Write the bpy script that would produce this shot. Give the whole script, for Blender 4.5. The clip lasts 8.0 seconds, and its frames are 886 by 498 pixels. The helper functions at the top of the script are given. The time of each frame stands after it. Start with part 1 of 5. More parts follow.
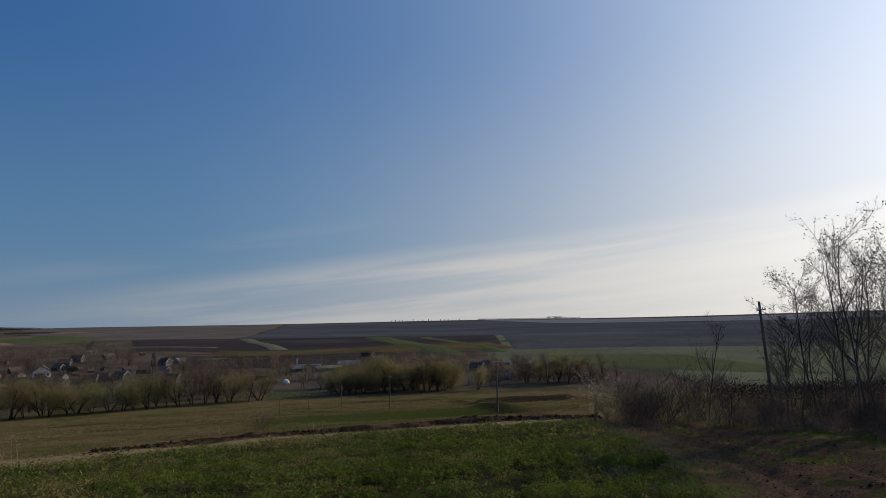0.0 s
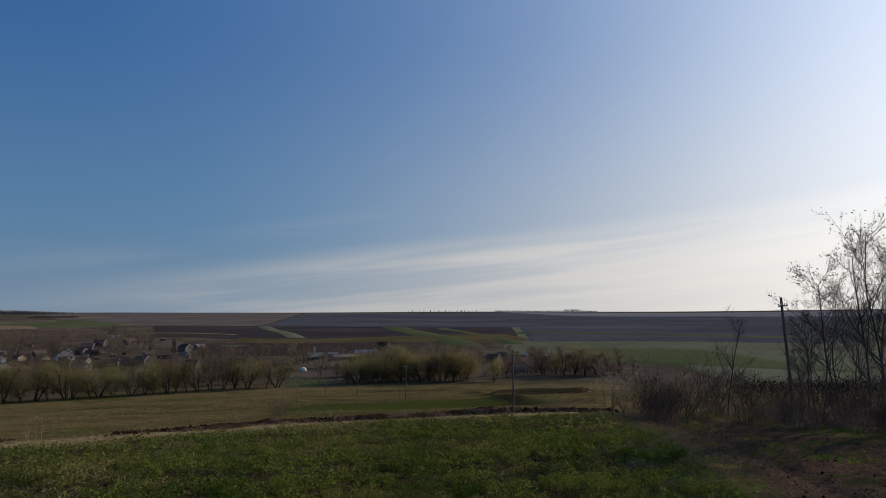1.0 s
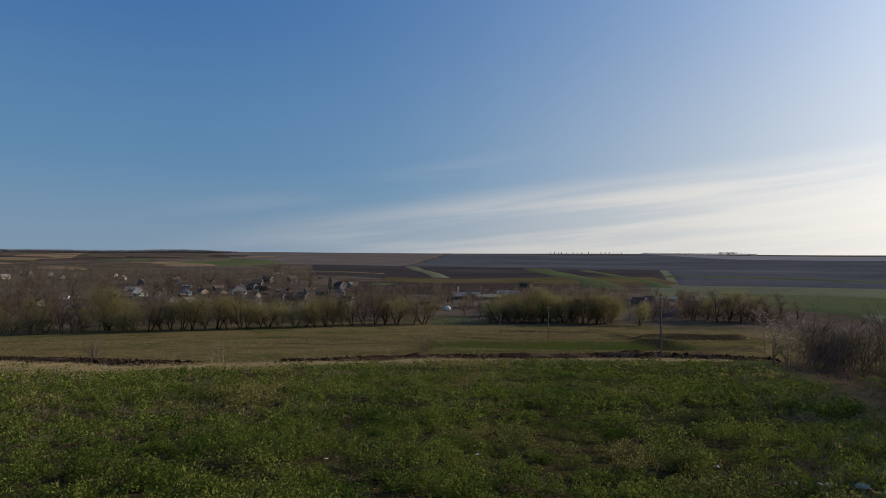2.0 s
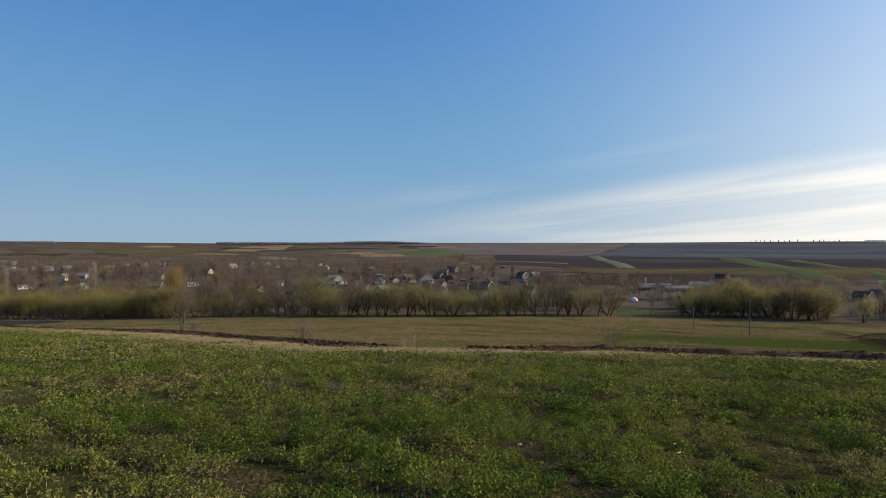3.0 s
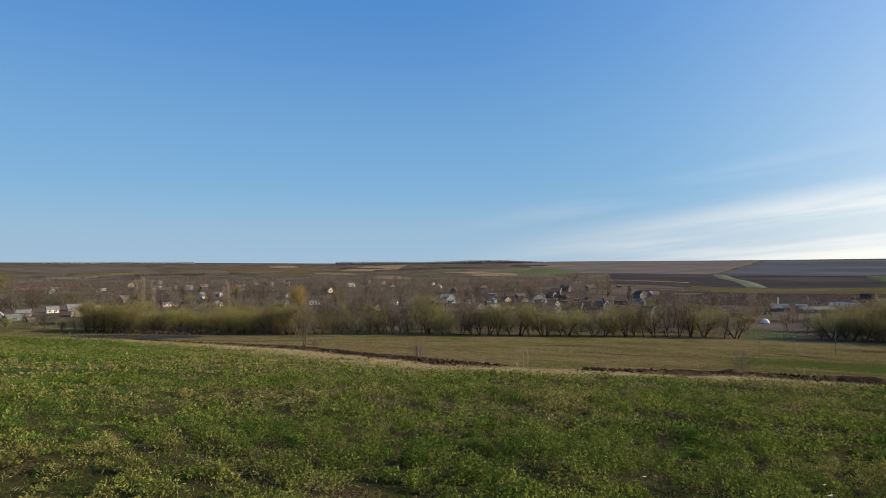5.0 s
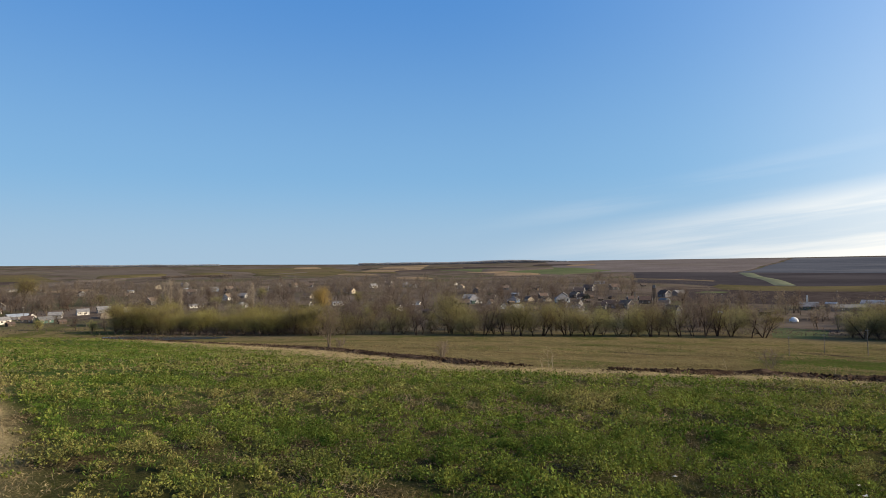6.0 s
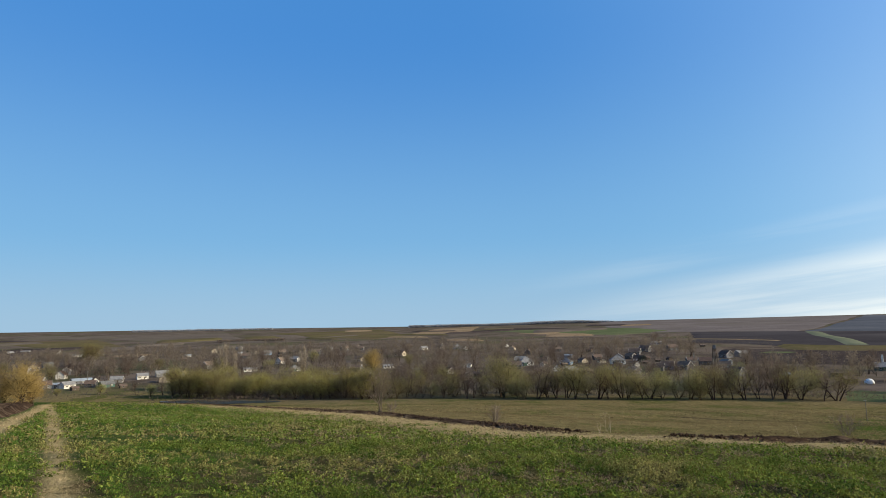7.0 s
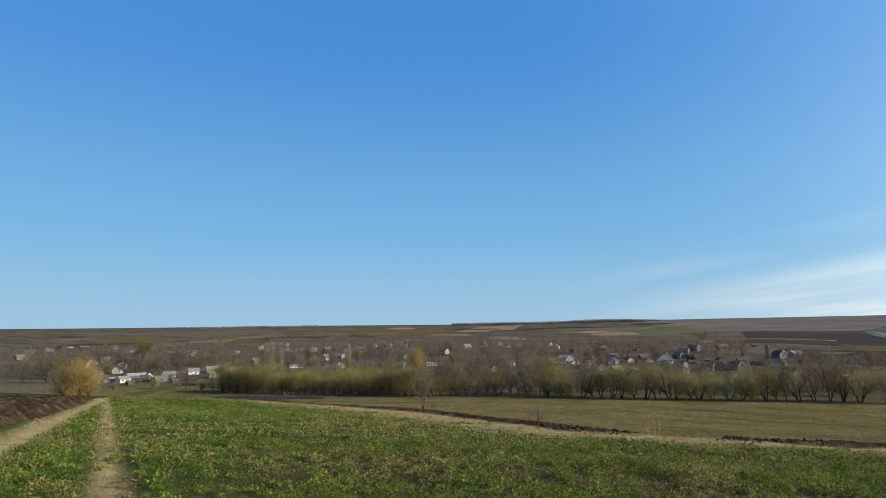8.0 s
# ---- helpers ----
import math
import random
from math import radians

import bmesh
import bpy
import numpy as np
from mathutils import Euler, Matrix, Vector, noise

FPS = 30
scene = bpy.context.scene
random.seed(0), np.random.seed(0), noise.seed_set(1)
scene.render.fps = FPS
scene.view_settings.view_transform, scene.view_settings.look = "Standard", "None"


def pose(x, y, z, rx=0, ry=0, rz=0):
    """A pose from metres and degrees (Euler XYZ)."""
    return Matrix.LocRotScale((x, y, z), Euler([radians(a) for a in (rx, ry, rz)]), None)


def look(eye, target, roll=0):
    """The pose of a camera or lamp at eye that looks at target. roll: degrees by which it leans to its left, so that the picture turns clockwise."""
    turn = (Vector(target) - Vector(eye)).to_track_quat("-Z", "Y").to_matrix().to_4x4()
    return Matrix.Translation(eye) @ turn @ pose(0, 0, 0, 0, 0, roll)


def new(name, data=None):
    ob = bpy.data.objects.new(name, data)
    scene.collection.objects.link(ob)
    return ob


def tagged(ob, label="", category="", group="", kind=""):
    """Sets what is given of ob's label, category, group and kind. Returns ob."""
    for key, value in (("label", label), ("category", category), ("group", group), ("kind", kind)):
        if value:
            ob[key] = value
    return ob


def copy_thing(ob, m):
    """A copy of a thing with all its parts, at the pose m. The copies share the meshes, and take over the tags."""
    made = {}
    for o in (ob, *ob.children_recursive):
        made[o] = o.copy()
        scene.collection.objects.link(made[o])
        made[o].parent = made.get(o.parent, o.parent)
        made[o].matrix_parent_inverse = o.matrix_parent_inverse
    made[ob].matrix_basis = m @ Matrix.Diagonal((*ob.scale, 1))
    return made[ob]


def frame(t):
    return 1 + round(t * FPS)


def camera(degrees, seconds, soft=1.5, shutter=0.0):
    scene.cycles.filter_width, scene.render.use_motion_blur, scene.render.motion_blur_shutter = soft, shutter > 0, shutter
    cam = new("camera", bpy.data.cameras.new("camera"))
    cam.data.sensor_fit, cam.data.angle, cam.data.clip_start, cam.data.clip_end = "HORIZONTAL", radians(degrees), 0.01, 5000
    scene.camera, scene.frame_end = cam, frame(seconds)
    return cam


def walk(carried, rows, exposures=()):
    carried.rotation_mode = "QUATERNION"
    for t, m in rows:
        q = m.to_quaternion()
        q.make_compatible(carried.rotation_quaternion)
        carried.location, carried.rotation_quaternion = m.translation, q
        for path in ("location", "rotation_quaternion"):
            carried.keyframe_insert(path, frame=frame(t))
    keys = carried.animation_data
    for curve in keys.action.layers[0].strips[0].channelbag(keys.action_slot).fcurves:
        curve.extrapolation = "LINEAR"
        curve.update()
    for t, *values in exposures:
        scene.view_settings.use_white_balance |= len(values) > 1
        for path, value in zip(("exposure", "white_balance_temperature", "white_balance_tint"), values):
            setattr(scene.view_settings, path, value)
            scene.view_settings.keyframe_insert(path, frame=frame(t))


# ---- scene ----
cam = camera(69.76, 8.0, soft=0.7)
# seconds, x, y, z, yaw, pitch, roll
PATH = [
    (0.0, 0.327, -0.248, 1.735, 0.12, 7.22, 1.29),
    (0.5, 0.316, -0.239, 1.732, 0.42, 7.53, 1.27),
    (1.0, 0.282, -0.208, 1.697, 1.60, 6.44, 0.30),
    (1.5, 0.241, -0.062, 1.670, 6.61, 2.93, -0.16),
    (2.0, 0.198, -0.051, 1.654, 14.29, 1.18, -0.30),
    (2.2, 0.148, -0.056, 1.650, 18.83, 1.07, -0.60),
    (3.5, 0.000, 0.000, 1.600, 33.52, 0.39, 0.86),
    (4.0, -0.074, 0.091, 1.615, 35.48, 1.74, 1.06),
    (4.5, -0.064, 0.112, 1.610, 38.60, 2.23, 0.63),
    (6.0, -0.051, -0.060, 1.633, 42.62, 1.99, 0.62),
    (6.5, -0.042, -0.134, 1.687, 44.27, 4.68, 1.32),
    (7.0, -0.074, -0.128, 1.712, 47.13, 7.58, 1.15),
    (7.5, -0.206, -0.053, 1.705, 49.92, 7.12, 1.00),
    (8.0, -0.413, 0.106, 1.689, 50.97, 7.47, 0.85),
]
# seconds, stops, kelvin, tint
EXPOSURES = [(0.0, -0.32, 6500, 10), (1.5, -0.18, 6550, 10), (2.2, 0.08, 6650, 9), (3.3, 0.66, 6850, 8), (4.7, 0.74, 6900, 7), (5.8, 0.84, 6750, 7),
             (6.2, 0.86, 7250, 10), (6.6, 0.86, 7150, 8), (6.9, 0.84, 6600, 3), (7.5, 0.84, 6550, 3), (8.0, 0.84, 6450, 1)]
walk(cam, [(t, pose(x, y, z, 90 + pitch, roll, yaw)) for t, x, y, z, yaw, pitch, roll in PATH], EXPOSURES)

# ---- sky and sun ----
SUN_AZ, SUN_EL = 54.0, 21.0          # degrees to the right of north (+y), above the horizon


def node(tree, kind, inputs=(), **settings):
    n = tree.nodes.new(kind)
    for key, value in settings.items():
        setattr(n, key, value)
    for slot, value in dict(inputs).items():
        if isinstance(value, bpy.types.NodeSocket):
            tree.links.new(value, n.inputs[slot])
        else:
            n.inputs[slot].default_value = value
    return n


def calc(tree, op, a, b=0.0, c=0.0):
    n = node(tree, "ShaderNodeMath", {0: a, 1: b, 2: c}, operation=op)
    return n.outputs[0]


def remap(tree, value, lo, hi, a=0.0, b=1.0):
    n = node(tree, "ShaderNodeMapRange", {"Value": value, "From Min": lo, "From Max": hi, "To Min": a, "To Max": b}, interpolation_type="SMOOTHSTEP")
    return n.outputs[0]


world = bpy.data.worlds.new("evening_sky")
scene.world = world
world.use_nodes = True
wt = world.node_tree
wt.nodes.clear()
sky = node(wt, "ShaderNodeTexSky", sky_type="NISHITA", sun_disc=False, sun_elevation=radians(SUN_EL), sun_rotation=radians(SUN_AZ), air_density=1.0, dust_density=0.5, ozone_density=1.5, altitude=200.0)
way = node(wt, "ShaderNodeTexCoord").outputs["Generated"]
split = node(wt, "ShaderNodeSeparateXYZ", {0: way})
wx, wy, wz = split.outputs
azim = calc(wt, "MULTIPLY", calc(wt, "ARCTAN2", wx, wy), 57.3)      # degrees to the right
elev = calc(wt, "MULTIPLY", calc(wt, "ARCSINE", wz), 57.3)
# thin cirrus veil, its upper rim rising towards the sun
west = calc(wt, "MINIMUM", azim, 0.0)
rim = calc(wt, "SUBTRACT", calc(wt, "ADD", calc(wt, "MULTIPLY", azim, 0.08), 7.3), calc(wt, "MULTIPLY", calc(wt, "MULTIPLY", west, west), 0.0014))
streak_at = node(wt, "ShaderNodeCombineXYZ", {0: calc(wt, "MULTIPLY", azim, 0.035), 1: calc(wt, "MULTIPLY", calc(wt, "SUBTRACT", elev, calc(wt, "MULTIPLY", azim, 0.09)), 0.6), 2: 3.7})
streak = node(wt, "ShaderNodeTexNoise", {"Vector": streak_at.outputs[0], "Scale": 1.0, "Detail": 5.0, "Roughness": 0.55}).outputs[0]
above = calc(wt, "SUBTRACT", calc(wt, "ADD", elev, calc(wt, "MULTIPLY", calc(wt, "SUBTRACT", streak, 0.5), 3.0)), rim)
veil = calc(wt, "MULTIPLY", remap(wt, above, 0.9, -1.8), remap(wt, azim, -46.0, 2.0))
veil = calc(wt, "MULTIPLY", veil, remap(wt, streak, 0.34, 0.64, 0.3, 1.0))
veil = calc(wt, "MULTIPLY", veil, 0.6)
# a thin higher wisp that climbs more steeply
wisp_off = calc(wt, "SUBTRACT", calc(wt, "ADD", elev, calc(wt, "MULTIPLY", calc(wt, "SUBTRACT", streak, 0.5), 2.2)), calc(wt, "ADD", calc(wt, "MULTIPLY", azim, 0.18), 10.9))
wisp = calc(wt, "MULTIPLY", remap(wt, calc(wt, "ABSOLUTE", wisp_off), 1.3, 0.0), calc(wt, "MULTIPLY", remap(wt, azim, -44.0, -28.0), remap(wt, azim, -2.0, -16.0)))
veil = calc(wt, "MAXIMUM", veil, calc(wt, "MULTIPLY", calc(wt, "MULTIPLY", wisp, remap(wt, streak, 0.35, 0.6)), 0.07))
# the sun's wide aureole in the haze, and the pale haze low over the land
to_sun = node(wt, "ShaderNodeVectorMath", {0: way, 1: (math.sin(radians(SUN_AZ)) * math.cos(radians(SUN_EL)), math.cos(radians(SUN_AZ)) * math.cos(radians(SUN_EL)), math.sin(radians(SUN_EL)))}, operation="DOT_PRODUCT").outputs["Value"]
aureole = calc(wt, "POWER", calc(wt, "MAXIMUM", to_sun, 0.0), 8.0)
halo = calc(wt, "POWER", calc(wt, "MAXIMUM", to_sun, 0.0), 2.0)
clear = node(wt, "ShaderNodeMix", {0: 0.8, 6: sky.outputs[0], 7: (0.42, 1.93, 5.35, 1.0)}, data_type="RGBA").outputs[2]
clear = node(wt, "ShaderNodeVectorMath", {0: clear, 3: remap(wt, elev, 26.0, 80.0, 1.0, 0.4)}, operation="SCALE").outputs[0]
rim_haze = node(wt, "ShaderNodeMix", {0: remap(wt, azim, -25.0, 42.0), 6: (1.9, 3.75, 5.7, 1.0), 7: (8.8, 8.1, 7.2, 1.0)}, data_type="RGBA").outputs[2]
low = node(wt, "ShaderNodeMix", {0: calc(wt, "MULTIPLY", remap(wt, elev, 27.0, -1.0), 0.85), 6: clear, 7: rim_haze}, data_type="RGBA").outputs[2]
low = node(wt, "ShaderNodeMix", {0: calc(wt, "MULTIPLY", remap(wt, elev, 9.0, 0.0), 0.55), 6: low, 7: node(wt, "ShaderNodeMix", {0: remap(wt, azim, -20.0, 30.0), 6: (3.3, 4.1, 5.1, 1.0), 7: (9.0, 8.0, 6.9, 1.0)}, data_type="RGBA").outputs[2]}, data_type="RGBA").outputs[2]
hazed = node(wt, "ShaderNodeMix", {0: veil, 6: low, 7: (9.7, 8.8, 7.8, 1.0)}, data_type="RGBA").outputs[2]
glow = node(wt, "ShaderNodeMix", {0: aureole, 6: (0, 0, 0, 1), 7: (9.5, 9.2, 8.7, 1.0)}, data_type="RGBA").outputs[2]
wide = node(wt, "ShaderNodeMix", {0: halo, 6: (0, 0, 0, 1), 7: (2.8, 3.35, 3.7, 1.0)}, data_type="RGBA").outputs[2]
glow = node(wt, "ShaderNodeMix", {0: 1.0, 6: glow, 7: wide}, data_type="RGBA", blend_type="ADD", clamp_result=False).outputs[2]
hazed = node(wt, "ShaderNodeMix", {0: 1.0, 6: hazed, 7: glow}, data_type="RGBA", blend_type="ADD", clamp_result=False)
back = node(wt, "ShaderNodeBackground", {"Color": hazed.outputs[2], "Strength": 0.078})
wt.links.new(back.outputs[0], node(wt, "ShaderNodeOutputWorld").inputs[0])

sun = new("sun", bpy.data.lights.new("sun", "SUN"))
sun.data.energy, sun.data.angle, sun.data.color = 4.3, radians(0.6), (1.0, 0.82, 0.58)
sx, sy = math.sin(radians(SUN_AZ)), math.cos(radians(SUN_AZ))
sun.matrix_world = look((60 * sx, 60 * sy, 60 * math.tan(radians(SUN_EL))), (0, 0, 0))

# ---- materials ----


def surface(name, dark, light, scale=1.0, fine=8.0, rough=0.9, bump=0.3, spread=0.0, third=None, stretch=(1, 1, 1), size=0.05, local=False, thin=0.0, shine=0.0, island=0.0):
    """A weathered surface: two colours mixed by coarse and fine noise, with relief. spread: change from object to object."""
    m = bpy.data.materials.new(name)
    m.use_nodes = True
    t = m.node_tree
    b = t.nodes["Principled BSDF"]
    b.inputs["Roughness"].default_value = rough
    b.inputs["Specular IOR Level"].default_value = shine
    at = node(t, "ShaderNodeTexCoord").outputs["Object"] if local else node(t, "ShaderNodeNewGeometry").outputs["Position"]
    at = node(t, "ShaderNodeVectorMath", {0: at, 1: stretch}, operation="MULTIPLY").outputs[0]
    big = node(t, "ShaderNodeTexNoise", {"Vector": at, "Scale": scale, "Detail": 6.0, "Roughness": 0.62}).outputs[0]
    small = node(t, "ShaderNodeTexNoise", {"Vector": at, "Scale": scale * fine, "Detail": 4.0, "Roughness": 0.6}).outputs[0]
    f = calc(t, "ADD", calc(t, "MULTIPLY", big, 0.55), calc(t, "MULTIPLY", small, 0.45))
    f = remap(t, f, 0.36, 0.64)
    mix = node(t, "ShaderNodeMix", {0: f, 6: (*dark, 1), 7: (*light, 1)}, data_type="RGBA")
    col = mix.outputs[2]
    if third:
        patch = node(t, "ShaderNodeTexNoise", {"Vector": at, "Scale": scale * 0.37, "Detail": 5.0, "Roughness": 0.65}).outputs[0]
        col = node(t, "ShaderNodeMix", {0: remap(t, patch, 0.5, 0.62), 6: col, 7: (*third, 1)}, data_type="RGBA").outputs[2]
    if spread:
        rnd = node(t, "ShaderNodeObjectInfo").outputs["Random"]
        col = node(t, "ShaderNodeHueSaturation", {"Hue": calc(t, "ADD", 0.5 - spread * 0.06, calc(t, "MULTIPLY", rnd, spread * 0.12)), "Value": calc(t, "ADD", 1 - spread, calc(t, "MULTIPLY", rnd, 2 * spread)), "Color": col}).outputs[0]
    if island:    # change from leaf to leaf
        own = node(t, "ShaderNodeNewGeometry").outputs["Random Per Island"]
        col = node(t, "ShaderNodeHueSaturation", {"Hue": calc(t, "ADD", 0.47, calc(t, "MULTIPLY", own, 0.04)), "Value": calc(t, "ADD", 1 - island, calc(t, "MULTIPLY", own, 2 * island)), "Color": col}).outputs[0]
    t.links.new(col, b.inputs["Base Color"])
    if thin:      # leaves that let light through
        through_leaf = node(t, "ShaderNodeBsdfTranslucent", {"Color": col})
        both = node(t, "ShaderNodeMixShader", {0: thin, 1: b.outputs[0], 2: through_leaf.outputs[0]})
        t.links.new(both.outputs[0], t.nodes["Material Output"].inputs[0])
    if bump:
        t.links.new(node(t, "ShaderNodeBump", {"Height": f, "Strength": bump, "Distance": size}).outputs[0], b.inputs["Normal"])
    return m


M = {
    "plough": surface("ploughed_earth", (0.036, 0.029, 0.028), (0.068, 0.056, 0.053), 0.01, 20, third=(0.05, 0.043, 0.042), stretch=(1, 0.35, 1)),
    # Far ploughland, blued and lightened in base colour to stand for distance haze.
    "plough_hazed": surface("hazed_ploughed_earth", (0.057, 0.063, 0.078), (0.09, 0.097, 0.116), 0.008, 24, third=(0.1, 0.105, 0.12), stretch=(0.5, 1, 1)),
    "wheat": surface("winter_wheat", (0.068, 0.084, 0.044), (0.098, 0.116, 0.06), 0.012, 18, third=(0.105, 0.11, 0.066), stretch=(1, 0.4, 1)),
    "stubble": surface("stubble", (0.15, 0.108, 0.07), (0.25, 0.185, 0.125), 0.012, 20, third=(0.13, 0.105, 0.068)),
    "fallow": surface("fallow", (0.1, 0.086, 0.084), (0.15, 0.13, 0.128), 0.010, 20, third=(0.115, 0.1, 0.09)),
    "pasture": surface("old_pasture", (0.07, 0.062, 0.032), (0.115, 0.096, 0.052), 0.012, 18, third=(0.095, 0.074, 0.05)),
    # The skyline field wears the aerial haze as a pale blue base colour.
    "haze": surface("hazed_far_fields", (0.15, 0.158, 0.18), (0.21, 0.218, 0.245), 0.006, 20, third=(0.17, 0.176, 0.195)),
    "pale_twig": surface("pale_bare_twigs", (0.14, 0.112, 0.088), (0.25, 0.205, 0.165), 2.0, 6, bump=0, thin=0.5),
    "meadow_grass": surface("old_meadow_grass", (0.12, 0.1, 0.05), (0.235, 0.192, 0.1), 0.05, 9, bump=0, third=(0.082, 0.092, 0.034), thin=0.3, island=0.2),
    "clod": surface("turned_clods", (0.018, 0.012, 0.009), (0.058, 0.039, 0.029), 1.3, 5, bump=0.8, third=(0.09, 0.064, 0.046)),
    "bark": surface("bark", (0.085, 0.074, 0.067), (0.17, 0.148, 0.134), 3.0, 6, bump=0.6, size=0.02, local=True),
    "far_bark": surface("grey_bark", (0.03, 0.022, 0.018), (0.07, 0.052, 0.042), 1.0, 6, bump=0, spread=0.3),
    "twig": surface("bare_twigs", (0.088, 0.07, 0.057), (0.172, 0.138, 0.113), 0.5, 5, bump=0, spread=0.3, thin=0.5, island=0.15),
    "willow": surface("young_willow_leaf", (0.158, 0.15, 0.066), (0.275, 0.252, 0.11), 0.4, 6, bump=0, spread=0.3, thin=0.5, island=0.2),
    "golden": surface("golden_willow_twigs", (0.24, 0.165, 0.06), (0.38, 0.28, 0.115), 0.6, 6, bump=0, spread=0.1, thin=0.4),
    "conifer": surface("dark_needles", (0.036, 0.038, 0.034), (0.07, 0.073, 0.062), 0.6, 6, bump=0, spread=0.2),
    "blossom": surface("white_blossom", (0.52, 0.46, 0.42), (0.74, 0.68, 0.64), 3.0, 6, bump=0, thin=0.4),
    "pod": surface("dry_seed_pods", (0.05, 0.036, 0.028), (0.1, 0.072, 0.056), 4.0, 6, bump=0),
    "leaf": surface("lucerne_leaf", (0.032, 0.068, 0.013), (0.158, 0.19, 0.043), 0.5, 9, rough=0.7, bump=0, third=(0.186, 0.175, 0.064), thin=0.33, island=0.5),
    "lush": surface("lush_grass", (0.036, 0.088, 0.014), (0.12, 0.195, 0.036), 1.5, 9, rough=0.6, bump=0, thin=0.4, island=0.35),
    "straw": surface("dry_straw", (0.17, 0.138, 0.078), (0.33, 0.272, 0.165), 1.2, 9, rough=0.8, bump=0, island=0.3),
    "bramble": surface("dry_stems", (0.115, 0.093, 0.08), (0.215, 0.175, 0.15), 1.2, 9, bump=0, thin=0.3, island=0.3),
    "limewash": surface("limewashed_wall", (0.36, 0.35, 0.33), (0.64, 0.625, 0.59), 0.25, 8, bump=0.1, local=True, spread=0.22, shine=0.15),
    "cream": surface("cream_render", (0.3, 0.26, 0.2), (0.46, 0.41, 0.33), 0.25, 8, bump=0.1, local=True, spread=0.15, shine=0.15),
    "bluewash": surface("blue_wash", (0.12, 0.19, 0.30), (0.22, 0.30, 0.42), 0.25, 8, bump=0.1, local=True, shine=0.15),
    # These two wall colours hold the shade of whitewashed fronts turned from the sun.
    "grey_render": surface("shade_grey_render", (0.15, 0.15, 0.155), (0.27, 0.265, 0.26), 0.4, 8, bump=0.15, local=True, spread=0.3),
    "shaded_wall": surface("shade_dark_wall", (0.06, 0.062, 0.07), (0.13, 0.13, 0.14), 0.4, 8, bump=0.2, local=True, spread=0.35),
    "green_board": surface("faded_green_boards", (0.04, 0.075, 0.065), (0.08, 0.13, 0.115), 0.6, 8, bump=0.2, local=True),
    "slate": surface("asbestos_slate", (0.085, 0.086, 0.092), (0.19, 0.19, 0.195), 0.5, 8, rough=0.8, bump=0.3, local=True, spread=0.3, shine=0.3),
    "rust": surface("weathered_tile", (0.075, 0.058, 0.052), (0.145, 0.11, 0.094), 0.5, 8, bump=0.3, local=True, spread=0.25),
    "zinc": surface("zinc_sheet", (0.16, 0.185, 0.22), (0.28, 0.315, 0.355), 0.3, 8, rough=0.55, bump=0.1, local=True, shine=0.5),
    "wood": surface("weathered_wood", (0.045, 0.036, 0.029), (0.105, 0.086, 0.07), 1.2, 12, bump=0.5, size=0.01, local=True, stretch=(4, 4, 0.5)),
    "concrete": surface("concrete", (0.17, 0.165, 0.155), (0.30, 0.29, 0.275), 1.5, 8, bump=0.2, size=0.01, local=True, shine=0.2),
    "tarp": surface("white_sheeting", (0.45, 0.47, 0.5), (0.66, 0.68, 0.7), 0.6, 6, rough=0.5, bump=0.3, local=True, shine=0.4),
    "pane": surface("dark_window", (0.012, 0.014, 0.018), (0.03, 0.034, 0.04), 1.0, 4, rough=0.12, bump=0, shine=0.5),
    "paper": surface("pale_scrap", (0.35, 0.34, 0.32), (0.6, 0.59, 0.56), 9.0, 4, rough=0.6, bump=0, shine=0.3),
    "iron": surface("grey_iron", (0.08, 0.08, 0.085), (0.16, 0.16, 0.165), 4.0, 6, rough=0.5, bump=0.1, shine=0.4),
    "glaze": surface("porcelain", (0.5, 0.48, 0.44), (0.7, 0.68, 0.64), 4.0, 4, rough=0.3, bump=0, shine=0.5),
}
water = bpy.data.materials.new("still_water")
water.use_nodes = True
wb = water.node_tree.nodes["Principled BSDF"]
wb.inputs["Base Color"].default_value, wb.inputs["Roughness"].default_value = (0.02, 0.03, 0.03, 1), 0.3
ripple = node(water.node_tree, "ShaderNodeTexNoise", {"Vector": node(water.node_tree, "ShaderNodeNewGeometry").outputs["Position"], "Scale": 0.8, "Detail": 3.0})
water.node_tree.links.new(node(water.node_tree, "ShaderNodeBump", {"Height": ripple.outputs[0], "Strength": 0.15, "Distance": 0.05}).outputs[0], wb.inputs["Normal"])
M["water"] = water

# ---- the lie of the land ----
# distance down the slope and height: the near hillside, the valley floor, the far slope with the village, the plateau
KNOT_R = np.array([0, 20, 48, 95, 173, 214, 255, 300, 330, 450, 600, 900, 1500, 2200, 2700, 3300, 4600], float)
KNOT_Z = np.array([0, -2.35, -5.7, -10.9, -18.7, -23.0, -25.6, -26.3, -25.8, -22.0, -18.4, -12.4, 1.0, 23.0, 37.5, 42, 44], float)
_step = np.diff(KNOT_Z) / np.diff(KNOT_R)
_pair = _step[:-1] * _step[1:]
KNOT_S = np.concatenate(([_step[0]], np.where(_pair > 0, 2 * _pair / (_step[:-1] + _step[1:] + 1e-12), 0.0), [0.0]))


def smooth(a, b, x):
    t = np.clip((x - a) / (b - a), 0, 1)
    return t * t * (3 - 2 * t)


